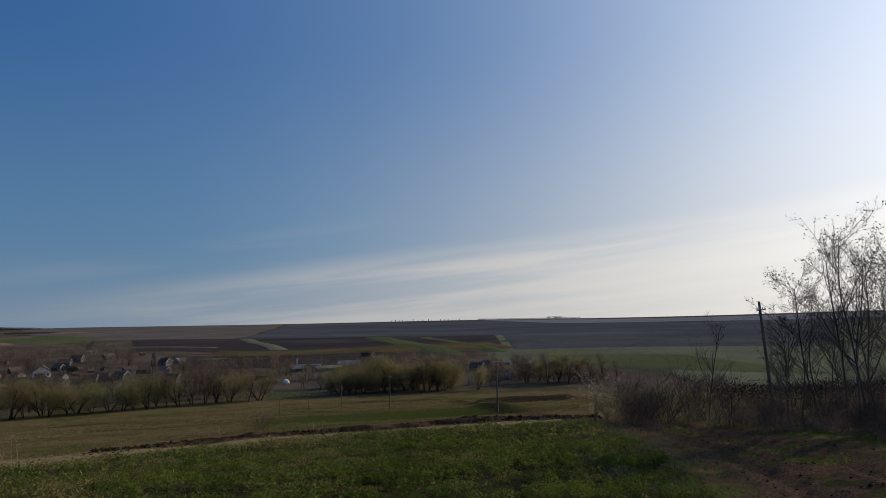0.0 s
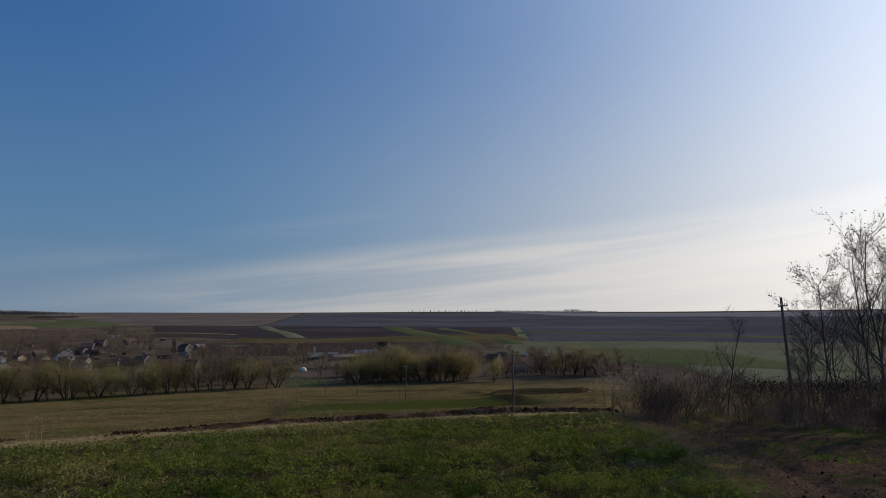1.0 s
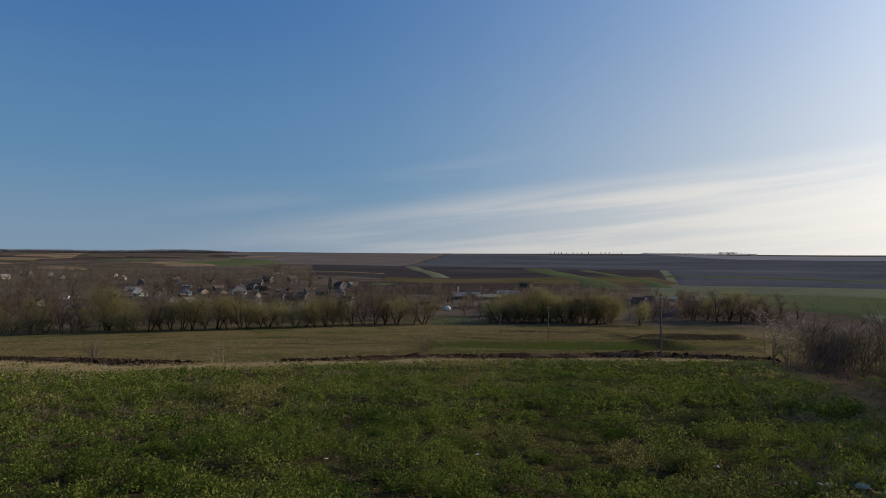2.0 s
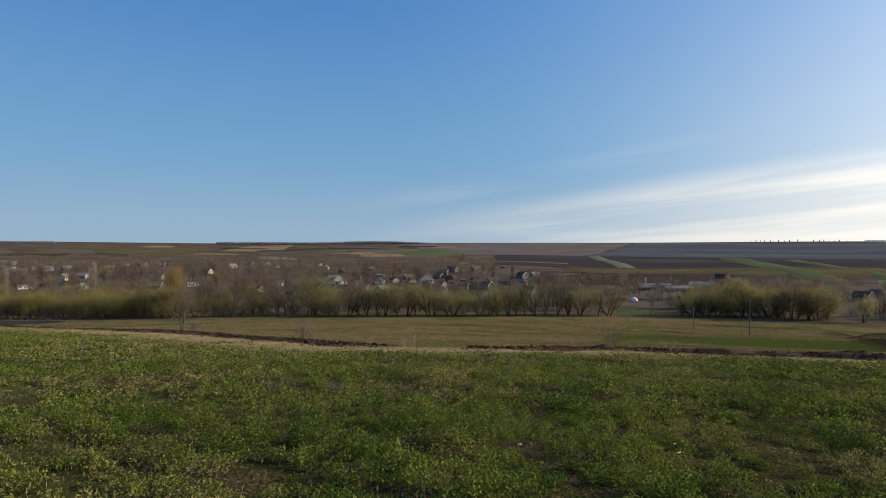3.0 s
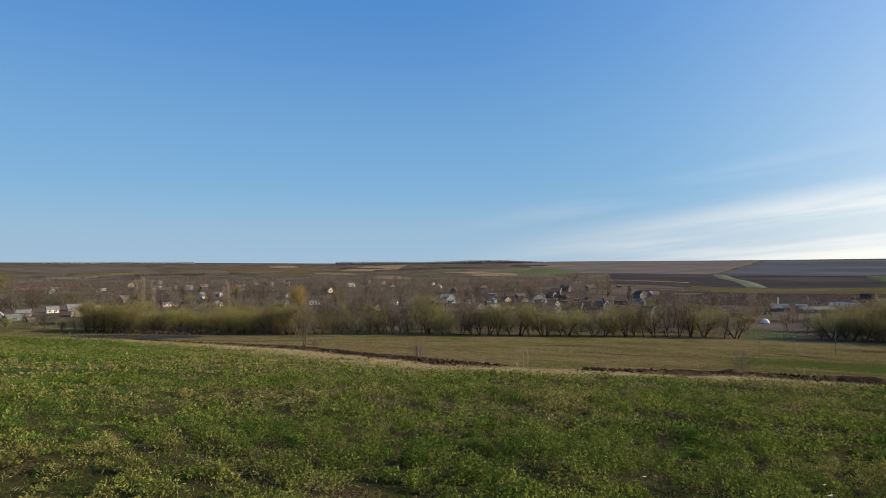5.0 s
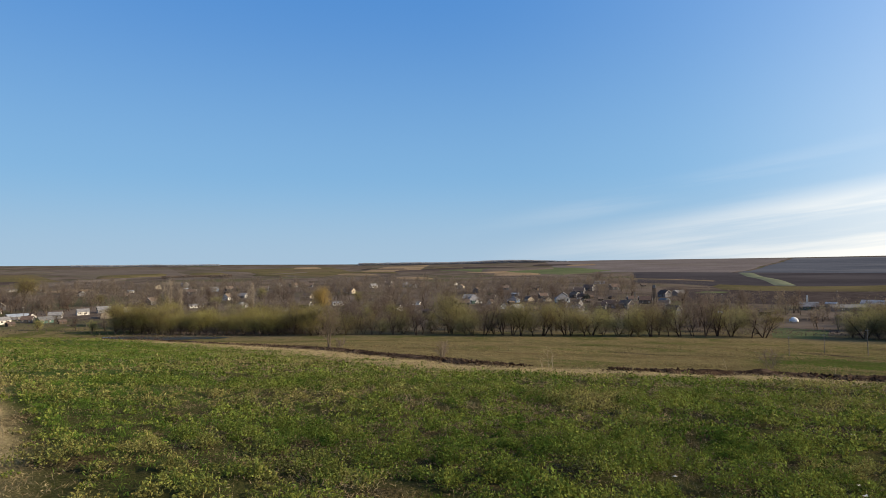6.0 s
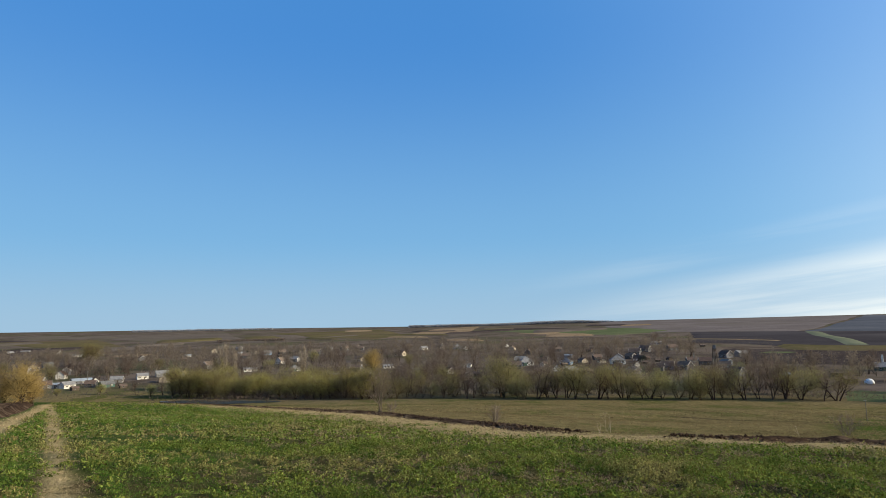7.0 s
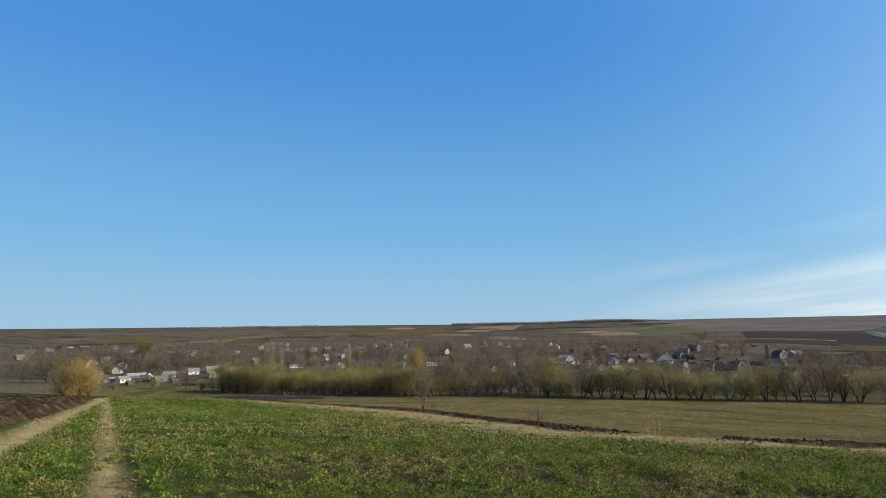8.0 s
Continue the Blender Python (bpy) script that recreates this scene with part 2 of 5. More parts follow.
def grain(x, y, scale, seed=0):
    """Smooth random relief from 0 to 1, one lump per 1/scale metres."""
    x, y = np.asarray(x, float) * scale, np.asarray(y, float) * scale
    i, j = np.floor(x), np.floor(y)
    u, v = x - i, y - j
    u, v = u * u * (3 - 2 * u), v * v * (3 - 2 * v)

    def spot(a, b):
        n = np.sin(a * 127.1 + b * 311.7 + seed * 74.7) * 43758.5453
        return n - np.floor(n)
    return (spot(i, j) * (1 - u) + spot(i + 1, j) * u) * (1 - v) + (spot(i, j + 1) * (1 - u) + spot(i + 1, j + 1) * u) * v


def profile(q):
    r = np.clip(q, 0, 4599)
    i = np.clip(np.searchsorted(KNOT_R, r, side="right") - 1, 0, len(KNOT_R) - 2)
    h = KNOT_R[i + 1] - KNOT_R[i]
    t = (r - KNOT_R[i]) / h
    z = (2 * t**3 - 3 * t * t + 1) * KNOT_Z[i] + (t**3 - 2 * t * t + t) * h * KNOT_S[i] + (3 * t * t - 2 * t**3) * KNOT_Z[i + 1] + (t**3 - t * t) * h * KNOT_S[i + 1]
    return np.where(q < 0, q * _step[0], z)


def base_land(x, y):
    x, y = np.asarray(x, float), np.asarray(y, float)
    r = np.hypot(x, y)
    a = np.degrees(np.arctan2(-x, y))
    d = np.abs(np.arctan2(-x, y) - radians(20))
    d = np.where(d > math.pi, 2 * math.pi - d, d)
    q = r * (1 - (1 - np.cos(0.95 * d)) * (1 - 0.82 * smooth(90, 290, r)))
    b = smooth(1.75, 2.5, d)
    z = profile(q) * (1 - b) + 14 * (1 - np.exp(-r * 0.008)) * b
    # swells of the plateau's rim, which make the skyline
    far = smooth(1300, 2500, r)
    z = z + far * r * 0.00175 * (0.9 * np.sin(np.radians(a) * 5.0 + 0.6) * 0.5 + 0.5 * np.sin(np.radians(a) * 11 + 2.0) * 0.5) * (1 - b)
    # rolls of the village slope and humps of the meadow
    z = z + smooth(330, 600, r) * (grain(x, y, 1 / 160, 3) - 0.5) * 5 * (1 - smooth(1400, 2200, r))
    z = z + smooth(60, 90, r) * (1 - smooth(190, 230, r)) * (grain(x, y, 1 / 28, 5) - 0.5) * 1.3
    # low banks of the meadow beside the stream
    for x0, y0, x1, y1, high, wide in ((10, 152, 27, 146, 1.5, 3.5), (7, 122, 15, 68, 0.7, 2.2), (-9, 178, 2, 174, 1.2, 4.0)):
        along = np.clip(((x - x0) * (x1 - x0) + (y - y0) * (y1 - y0)) / ((x1 - x0) ** 2 + (y1 - y0) ** 2), 0, 1)
        gap = np.hypot(x - x0 - along * (x1 - x0), y - y0 - along * (y1 - y0))
        z = z + high * np.exp(-(gap / wide) ** 2)
    return z


def track_x(y):
    """Middle of the earth track that runs down along the hedge."""
    return 4.6 + 0.19 * y + 0.6 * np.sin(y * 0.09)


def bank_y(x):
    """Lower rim of the crop, where the turned earth lies."""
    return np.interp(x, [-130, -92, -75, -58, -47, -37, -27, -20, -15, -8, 0, 5, 9.5, 14], [30, 37, 42.5, 45, 43, 39.7, 36, 40, 47.5, 50.5, 51.8, 51.5, 48.5, 40])


def plough_y(x):
    """Rim of the ploughed land beside the crop."""
    return 4.4 + (-34.0 - x) * 0.235


def lane_y(x):
    """Middle of the dry wheel lane that runs through the crop."""
    return 0.1 - 0.204 * x


def land(x, y):
    z = base_land(x, y)
    x, y = np.asarray(x, float), np.asarray(y, float)
    r = np.hypot(x, y)
    near = (1 - smooth(45, 75, r)) * (1 - 0.25 * (1 - smooth(1.8, 3.0, np.abs(x - track_x(y)))))
    z = z + near * ((grain(x, y, 1.1, 11) - 0.5) * 0.10 + (grain(x, y, 3.1, 12) - 0.5) * 0.06 + (grain(x, y, 0.25, 13) - 0.5) * 0.22)
    off = x - track_x(y)
    on = (1 - smooth(1.6, 2.6, np.abs(off))) * (1 - smooth(60, 70, y)) * smooth(-20, 0, y)
    rut = np.exp(-((np.abs(off) - 0.85) / 0.25) ** 2) * 0.10 * (0.4 + 1.1 * grain(x, y, 0.5, 14))
    return z - on * (0.06 + rut - 0.10 * (grain(x, y, 4.3, 15) - 0.5))


def mesh_np(name, verts, faces, smooth_shade=False):
    """A mesh from vertex and face arrays (all faces with as many corners)."""
    me = bpy.data.meshes.new(name)
    verts, faces = np.asarray(verts, np.float32), np.asarray(faces, np.int32)
    me.vertices.add(len(verts))
    me.vertices.foreach_set("co", verts.ravel())
    k = faces.shape[1]
    me.loops.add(faces.size)
    me.loops.foreach_set("vertex_index", faces.ravel())
    me.polygons.add(len(faces))
    me.polygons.foreach_set("loop_start", np.arange(0, faces.size, k, dtype=np.int32))
    if smooth_shade:
        me.polygons.foreach_set("use_smooth", np.ones(len(faces), bool))
    me.update(calc_edges=True)
    return me


def grid_faces(n, m):
    i, j = np.meshgrid(np.arange(n - 1), np.arange(m - 1), indexing="ij")
    a = (i * m + j).ravel()
    return np.stack([a, a + 1, a + m + 1, a + m], 1)


def thing(name, me, material, label="", category="", kind="", group=""):
    me.materials.append(material)
    return tagged(new(name, me), label, category, group, kind)


# the ground: rings that widen with distance, finer where the walk looks
angles = np.radians(np.concatenate((np.arange(-50, 100, 0.42), np.arange(100, 310, 3.0))))
rings = np.concatenate(([0.02, 0.8, 1.6, 2.4], 3.0 * 1.012 ** np.arange(0, 262), 3.0 * 1.012 ** 262 * 1.02 ** np.arange(0, 210)))
rings = np.append(rings[rings < 4500], 4650.0)
na, nr = len(angles), len(rings)
gx, gy = -np.outer(rings, np.sin(angles)), np.outer(rings, np.cos(angles))
gz = land(gx, gy)
gv = np.stack([gx, gy, gz], -1).reshape(-1, 3)
ii, jj = np.meshgrid(np.arange(nr - 1), np.arange(na), indexing="ij")
a0, a1 = (ii * na + jj).ravel(), (ii * na + (jj + 1) % na).ravel()
gf = np.stack([a0, a0 + na, a1 + na, a1], 1)
ground_mesh = mesh_np("ground", gv, gf, True)
r_all = np.hypot(gx, gy).ravel()
fx, fy = gx.ravel(), gy.ravel()
wob = (grain(fx, fy, 0.5, 21) - 0.5) * 2.0
crop = (1 - smooth(-2.2, -0.4, fy - bank_y(fx) + wob)) * smooth(-0.5, 1.2, track_x(fy) - 2.4 - fx + wob * 0.4) * smooth(-140, -100, fx)
soil = (1 - smooth(1.6, 3.2, np.abs(fx - track_x(fy)) + wob * 0.5)) * (1 - smooth(45, 60, fy))
strip = (1 - smooth(5, 15, bank_y(fx) - fy + wob * 3)) * smooth(-1.5, 0.5, bank_y(fx) - fy) * 0.9 * smooth(-140, -100, fx) * (1 - smooth(9, 14, fx))
edge = fy - plough_y(fx)
strip = np.maximum(strip, (np.exp(-((fy - lane_y(fx)) / 0.29) ** 2) * (0.6 + 0.4 * grain(fx, fy, 1.3, 24)) + np.exp(-((edge - 0.4) / 0.6) ** 2)) * (1 - smooth(-12, -5, fx)) * (fx > -88))
beyond = smooth(255, 330, r_all - 95 * smooth(58, 74, np.degrees(np.arctan2(-fx, fy))))
azi = np.degrees(np.arctan2(-fx, fy))
knoll = smooth(-9, -5, azi) * (1 - smooth(14, 19, azi + wob)) * smooth(60, 72, r_all) * (1 - smooth(120, 175, r_all)) + 0.7 * smooth(62, 72, azi) * smooth(70, 90, r_all) * (1 - smooth(260, 330, r_all))
lane = np.zeros_like(fx)
for x0, y0, x1, y1, wide in ((-33, 251, -7, 254, 6.0), (-7, 254, 6, 170, 3.5), (6, 170, 8, 101, 2.2), (8, 101, 9, 66, 1.4), (9, 66, 11, 52, 1.2), (13, 151, 27, 141, 6.0), (33, 294, 53, 301, 7.0), (-26, 151, -40, 165, 2.5), (-62, 118, -27, 108, 1.6)):
    along = np.clip(((fx - x0) * (x1 - x0) + (fy - y0) * (y1 - y0)) / ((x1 - x0) ** 2 + (y1 - y0) ** 2), 0, 1)
    lane = np.maximum(lane, np.exp(-((np.hypot(fx - x0 - along * (x1 - x0), fy - y0 - along * (y1 - y0)) + wob * 0.4 * wide) / wide) ** 2))
for key, values in (("knoll", knoll), ("lane", lane), ("young", smooth(58, 70, azi) * smooth(13, 22, r_all)), ("crop", crop), ("soil", soil), ("strip", strip), ("beyond", beyond)):
    ground_mesh.attributes.new(key, "FLOAT", "POINT").data.foreach_set("value", np.asarray(values, np.float32))


def ground_material():
    m = bpy.data.materials.new("ground_cover")
    m.use_nodes = True
    t = m.node_tree
    b = t.nodes["Principled BSDF"]
    b.inputs["Roughness"].default_value = 0.95
    b.inputs["Specular IOR Level"].default_value = 0.0
    at = node(t, "ShaderNodeNewGeometry").outputs["Position"]

    def wave(scale, detail=6.0):
        return node(t, "ShaderNodeTexNoise", {"Vector": at, "Scale": scale, "Detail": detail, "Roughness": 0.65}).outputs[0]

    def blend(f, a, c):
        return node(t, "ShaderNodeMix", {0: f, 6: a if isinstance(a, bpy.types.NodeSocket) else (*a, 1), 7: c if isinstance(c, bpy.types.NodeSocket) else (*c, 1)}, data_type="RGBA").outputs[2]

    def zone(name):
        return node(t, "ShaderNodeAttribute", attribute_name=name).outputs["Fac"]
    fine, mid, wide = wave(22.0), wave(0.9), wave(0.06)
    meadow = blend(remap(t, mid, 0.35, 0.65), (0.086, 0.070, 0.032), (0.172, 0.138, 0.068))
    meadow = blend(calc(t, "MULTIPLY", remap(t, wide, 0.48, 0.62), 0.8), meadow, (0.06, 0.068, 0.02))
    meadow = blend(calc(t, "MULTIPLY", zone("knoll"), remap(t, mid, 0.2, 0.6, 0.6, 1.0)), meadow, (0.042, 0.062, 0.014))
    meadow = blend(calc(t, "MULTIPLY", zone("lane"), 0.9), meadow, (0.035, 0.026, 0.020))
    far = blend(remap(t, wave(0.02), 0.4, 0.6), (0.066, 0.053, 0.045), (0.115, 0.094, 0.080))
    far = blend(calc(t, "MULTIPLY", remap(t, wave(0.009), 0.5, 0.62), 0.7), far, (0.068, 0.070, 0.036))
    col = blend(zone("beyond"), meadow, far)
    field = blend(remap(t, fine, 0.38, 0.62), (0.02, 0.016, 0.009), (0.078, 0.062, 0.033))
    field = blend(calc(t, "MULTIPLY", remap(t, mid, 0.36, 0.58), 0.7), field, (0.036, 0.044, 0.014))
    field = blend(calc(t, "MULTIPLY", zone("young"), remap(t, mid, 0.25, 0.5, 0.3, 0.9)), field, (0.036, 0.062, 0.016))
    col = blend(zone("crop"), col, field)
    dry = blend(remap(t, fine, 0.35, 0.6), (0.19, 0.15, 0.076), (0.36, 0.29, 0.155))
    col = blend(calc(t, "MULTIPLY", zone("strip"), remap(t, mid, 0.2, 0.5)), col, dry)
    mud = blend(remap(t, fine, 0.35, 0.65), (0.038, 0.026, 0.020), (0.13, 0.088, 0.066))
    mud = blend(calc(t, "MULTIPLY", remap(t, mid, 0.52, 0.62), 0.7), mud, (0.045, 0.058, 0.016))
    col = blend(zone("soil"), col, mud)
    t.links.new(col, b.inputs["Base Color"])
    t.links.new(node(t, "ShaderNodeBump", {"Height": calc(t, "ADD", fine, mid), "Strength": 1.0, "Distance": 0.05}).outputs[0], b.inputs["Normal"])
    return m


ground = thing("ground", ground_mesh, ground_material(), "rolling grassy hillside falling to a valley and rising again", "ground", "structure")


def parcel(name, corners, material, label, lift=0.5, step=18.0, relief=0.0):
    """A field laid over the ground within four corners, given in order round it."""
    a, b, c, d = [np.array(p, float) for p in corners]
    n = int(np.clip(max(np.linalg.norm(b - a), np.linalg.norm(c - d)) / step, 4, 120))
    m = int(np.clip(max(np.linalg.norm(d - a), np.linalg.norm(c - b)) / step, 4, 120))
    u, v = np.meshgrid(np.linspace(0, 1, n), np.linspace(0, 1, m), indexing="ij")
    u, v = u[..., None], v[..., None]
    p = (a * (1 - u) + b * u) * (1 - v) + (d * (1 - u) + c * u) * v
    p = p + np.stack([grain(p[..., 0], p[..., 1], 1 / 140, 8) - 0.5, grain(p[..., 0], p[..., 1], 1 / 140, 9) - 0.5], -1) * 7
    z = land(p[..., 0], p[..., 1]) + lift
    rim = (u * (1 - u) * v * (1 - v))[..., 0] <= 0
    z = np.where(rim, z - lift - 0.3, z)
    me = mesh_np(name, np.dstack([p, z]).reshape(-1, 3), grid_faces(n, m)[:, ::-1], True)
    return thing(name, me, material, label, "field", "structure")


PARCELS = (
    ("pasture_field", ((30, 480), (70, 1090), (900, 1260), (460, 300)), "hazed_pasture", "wide green pasture across the valley, paled in colour for glare", 0.3),
    ("ploughed_field", ((60, 1080), (100, 2560), (1800, 1950), (860, 1240)), "plough_hazed", "ploughed land rising to the skyline, coloured blue-grey for haze", 0.25),
    ("fallow_field", ((-1560, 2320), (-600, 2420), (-356, 1081), (-727, 1172)), "fallow", "pale grey-brown fallow field under the skyline", 0.4),
    ("ploughed_field", ((-590, 2400), (330, 2400), (330, 1000), (-350, 1070)), "plough_hazed", "large ploughed field below the skyline, coloured blue-grey for haze", 0.5),
    ("ploughed_field", ((-540, 1100), (90, 1060), (60, 600), (-330, 672)), "plough_dark", "wide dark ploughed slope across the valley", 0.9),
    ("ploughed_field", ((90, 1060), (760, 1240), (329, 526), (60, 585)), "plough_hazed", "dark ploughed field across the valley", 0.8),
    ("pale_field", ((150, 2480), (1500, 2060), (1150, 1500), (330, 1900)), "haze", "field under the skyline, paled in colour for haze", 0.9),
    ("ploughed_field", ((-262, 585), (-70, 650), (20, 480), (-175, 425)), "plough", "dark brown ploughed field behind the farm", 0.8),
    ("pasture_field", ((-250, 676), (60, 745), (70, 590), (-200, 590)), "pasture", "olive grass strip between ploughed fields", 1.3),
    ("grass_lane", ((-352, 1076), (-306, 1052), (-158, 700), (-190, 690)), "hazed_pasture", "green grassy lane running down between dark fields", 1.7),
    ("wheat_field", ((-212, 545), (-168, 560), (-170, 505), (-205, 500)), "wheat", "small green plot at the rim of the village", 1.2),
    ("stubble_field", ((-432, 860), (-262, 760), (-262, 735), (-410, 810)), "stubble", "pale dry lane above the village gardens", 1.4),
    ("wheat_field", ((-145, 1085), (-80, 1040), (24, 548), (-14, 556)), "wheat", "narrow green strip of winter wheat on the far slope", 1.5),
    ("wheat_field", ((-50, 1010), (-14, 1000), (62, 560), (40, 562)), "wheat", "narrow pale green wheat strip beside ploughed land", 1.5),
    ("wheat_field", ((60, 790), (400, 600), (372, 560), (62, 745)), "wheat", "thin green strip between ploughed fields", 1.5),
    ("wheat_field", ((76, 524), (179, 470), (210, 300), (84, 400)), "wheat", "broad green wheat field in the valley", 0.9),
    ("pasture_field", ((138, 520), (433, 560), (240, 262), (120, 292)), "hazed_pasture", "green pasture on the valley side, paled in colour for glare", 0.6),
    ("valley_meadow", ((-98, 326), (-62, 322), (-54, 272), (-80, 266)), "wheat", "green meadow beside the stream", 0.3),
    ("wheat_field", ((-1090, 1156), (-964, 1504), (-674, 1284), (-600, 960)), "wheat", "green wheat field under the distant wood", 0.9),
    ("stubble_field", ((-1232, 1023), (-1551, 1405), (-1619, 1687), (-1120, 1130)), "stubble", "tan stubble strip on the far rise", 1.0),
    ("stubble_field", ((-854, 990), (-900, 1180), (-790, 1110), (-760, 960)), "stubble", "small tan stubble patch above the village", 1.1),
    ("stubble_field", ((-752, 196), (-810, 240), (-745, 262), (-690, 215)), "stubble", "sandy bare patch among village gardens", 1.0),
    ("pasture_field", ((-1700, 1300), (-1150, 960), (-960, 700), (-1700, 900)), "pasture", "grassy brown pasture on the far rise", 0.6),
    ("fallow_field", ((-1900, 860), (-1250, 600), (-1200, 420), (-2000, 480)), "far_brown", "brown fallow field on the far rise", 0.6),
    ("pasture_field", ((-1600, 420), (-1100, 330), (-1050, 240), (-1600, 210)), "pasture", "grassy strip on the far rise", 0.6),
)
# Pasture green with its base colour raised to carry the hazy glare.
M["hazed_pasture"] = surface("hazed_pasture", (0.1, 0.112, 0.078), (0.15, 0.162, 0.112), 0.012, 18, third=(0.125, 0.13, 0.095))
M["far_brown"] = surface("brown_fallow", (0.08, 0.067, 0.058), (0.12, 0.101, 0.088), 0.010, 20, third=(0.1, 0.087, 0.068))
# Dark earth, its base colour lifted and greyed slightly for haze over the slope.
M["plough_dark"] = surface("dark_ploughed_earth", (0.035, 0.032, 0.036), (0.058, 0.053, 0.058), 0.01, 24, third=(0.066, 0.06, 0.064), stretch=(0.4, 1, 1))
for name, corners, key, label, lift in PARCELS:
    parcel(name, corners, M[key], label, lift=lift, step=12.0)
# narrow strips ploughed along the far slope above the village
strip_rng = np.random.default_rng(17)
STRIPS = (("stubble", "stubble_field", "tan stubble strip on the far slope"), ("far_brown", "fallow_field", "grey-brown fallow strip on the far slope"), ("pasture", "pasture_field", "olive grass strip on the far slope"), ("plough", "ploughed_field", "dark ploughed strip on the far slope"), ("far_brown", "fallow_field", "mauve-brown fallow strip on the far slope"))
for k in range(30):
    az0 = 29 + 54 * ((k * 0.618) % 1.0)
    r0 = strip_rng.uniform(930, 2100)
    width, deep, skew = strip_rng.uniform(2.0, 7.0), strip_rng.uniform(50, 190), strip_rng.uniform(-0.18, 0.18)
    pts = []
    for a, r in ((az0, r0), (az0 + width, r0 * (1 + skew)), (az0 + width, r0 * (1 + skew) + deep), (az0, r0 + deep * 0.8)):
        pts.append((-r * math.sin(radians(a)), r * math.cos(radians(a))))
    key, name, label = STRIPS[k % 5]
    parcel(name, pts[::-1], M[key], label, lift=1.7 + 0.05 * k)

# ---- plants ----


def unit(v):
    return v / (np.linalg.norm(v) + 1e-9)


def limb(rng, out, p, d, length, rad, level, rule):
    """Grow one limb with its side limbs; out gathers (from, to, radius, radius, level)."""
    n = rule["pieces"][level]
    kids = rule["kids"][level] if level < len(rule["kids"]) else 0
    spots = np.sort(rng.uniform(rule["bare"][level], 1.0, kids))
    k = 0
    for i in range(n):
        r0 = rad * (1 - 0.75 * i / n)
        r1 = rad * (1 - 0.75 * (i + 1) / n)
        q = p + d * (length / n)
        out.append((p, q, r0, r1, level))
        while k < kids and spots[k] <= (i + 1) / n:
            f = spots[k] * n - i
            side = unit(np.cross(d, rng.normal(size=3)))
            lean = radians(rng.uniform(*rule["angle"]))
            kid = unit(d * math.cos(lean) + side * math.sin(lean))
            limb(rng, out, p + (q - p) * f, kid, length * rng.uniform(*rule["ratio"]) * (1.15 - 0.5 * spots[k]), max(r0 * 0.6, rule["thin"]), level + 1, rule)
            k += 1
        p = q
        d = unit(d + rng.normal(size=3) * rule["bend"] + np.array([0, 0, rule["lift"]]))


def tubes(name, pieces, sides=(7, 5, 4, 3, 3)):
    """Tapered tubes along the pieces of a plant, joined in one mesh."""
    verts, faces = [], []
    for p, q, r0, r1, level in pieces:
        s = sides[min(level, len(sides) - 1)]
        d = unit(q - p)
        u = unit(np.cross(d, (0.31, 0.87, 0.38)))
        w = np.cross(d, u)
        base = len(verts)
        for c, r in ((p, r0), (q, r1)):
            for k in range(s):
                a = 2 * math.pi * k / s
                verts.append(c + (u * math.cos(a) + w * math.sin(a)) * r)
        for k in range(s):
            faces.append((base + k, base + (k + 1) % s, base + s + (k + 1) % s, base + s + k))
    return mesh_np(name, np.array(verts), np.array(faces), True)


def wooden(name, wood, twigs, sides_wood, sides_twig, wood_material, twig_material):
    """Trunk and boughs with all their twigs, in one mesh of two materials."""
    a, b = tubes("stem", wood, sides_wood), tubes("twig", twigs, sides_twig)
    n, out = len(a.vertices), []
    for me in (a, b):
        co, ix = np.empty(len(me.vertices) * 3, np.float32), np.empty(len(me.loops), np.int32)
        me.vertices.foreach_get("co", co), me.loops.foreach_get("vertex_index", ix)
        out.append((co.reshape(-1, 3), ix.reshape(-1, 4)))
    me = mesh_np(name, np.concatenate([out[0][0], out[1][0]]), np.concatenate([out[0][1], out[1][1] + n]), True)
    me.materials.append(wood_material), me.materials.append(twig_material)
    me.polygons.foreach_set("material_index", np.repeat([0, 1], [len(out[0][1]), len(out[1][1])]).astype(np.int32))
    bpy.data.meshes.remove(a), bpy.data.meshes.remove(b)
    return me


def flakes(name, rng, points, size, per=1, jitter=0.3, flat=0.0, slim=0.45):
    """Many small four-cornered leaves or buds round the points, in one mesh."""
    pts = np.repeat(np.asarray(points), per, 0)
    pts = pts + rng.normal(size=pts.shape) * jitter
    n = len(pts)
    a = rng.normal(size=(n, 3))
    a[:, 2] *= 1 - flat
    a /= np.linalg.norm(a, axis=1)[:, None]
    b = np.cross(a, rng.normal(size=(n, 3)))
    b /= np.linalg.norm(b, axis=1)[:, None]
    s = (size * rng.uniform(0.6, 1.4, n))[:, None]
    v = np.stack([pts - a * s, pts + b * s * slim, pts + a * s, pts - b * s * slim], 1).reshape(-1, 3)
    return mesh_np(name, v, np.arange(4 * n).reshape(-1, 4))


def plant(name, parts, at, label, category, group="", turn=0.0, size=1.0):
    """A tree or bush: an empty at its foot with its parts below it."""
    ob = tagged(new(name), label, category, group)
    ob.empty_display_size = 0.2
    for part_name, me, material in parts:
        if not me.materials:
            me.materials.append(material)
        new(part_name, me).parent = ob
    ob.matrix_basis = standing(at, turn, size)
    return ob


def standing(at, turn=0.0, size=1.0, sink=0.05):
    x, y = at
    return pose(x, y, float(land(x, y)) - sink, 0, 0, turn) @ Matrix.Scale(size, 4)


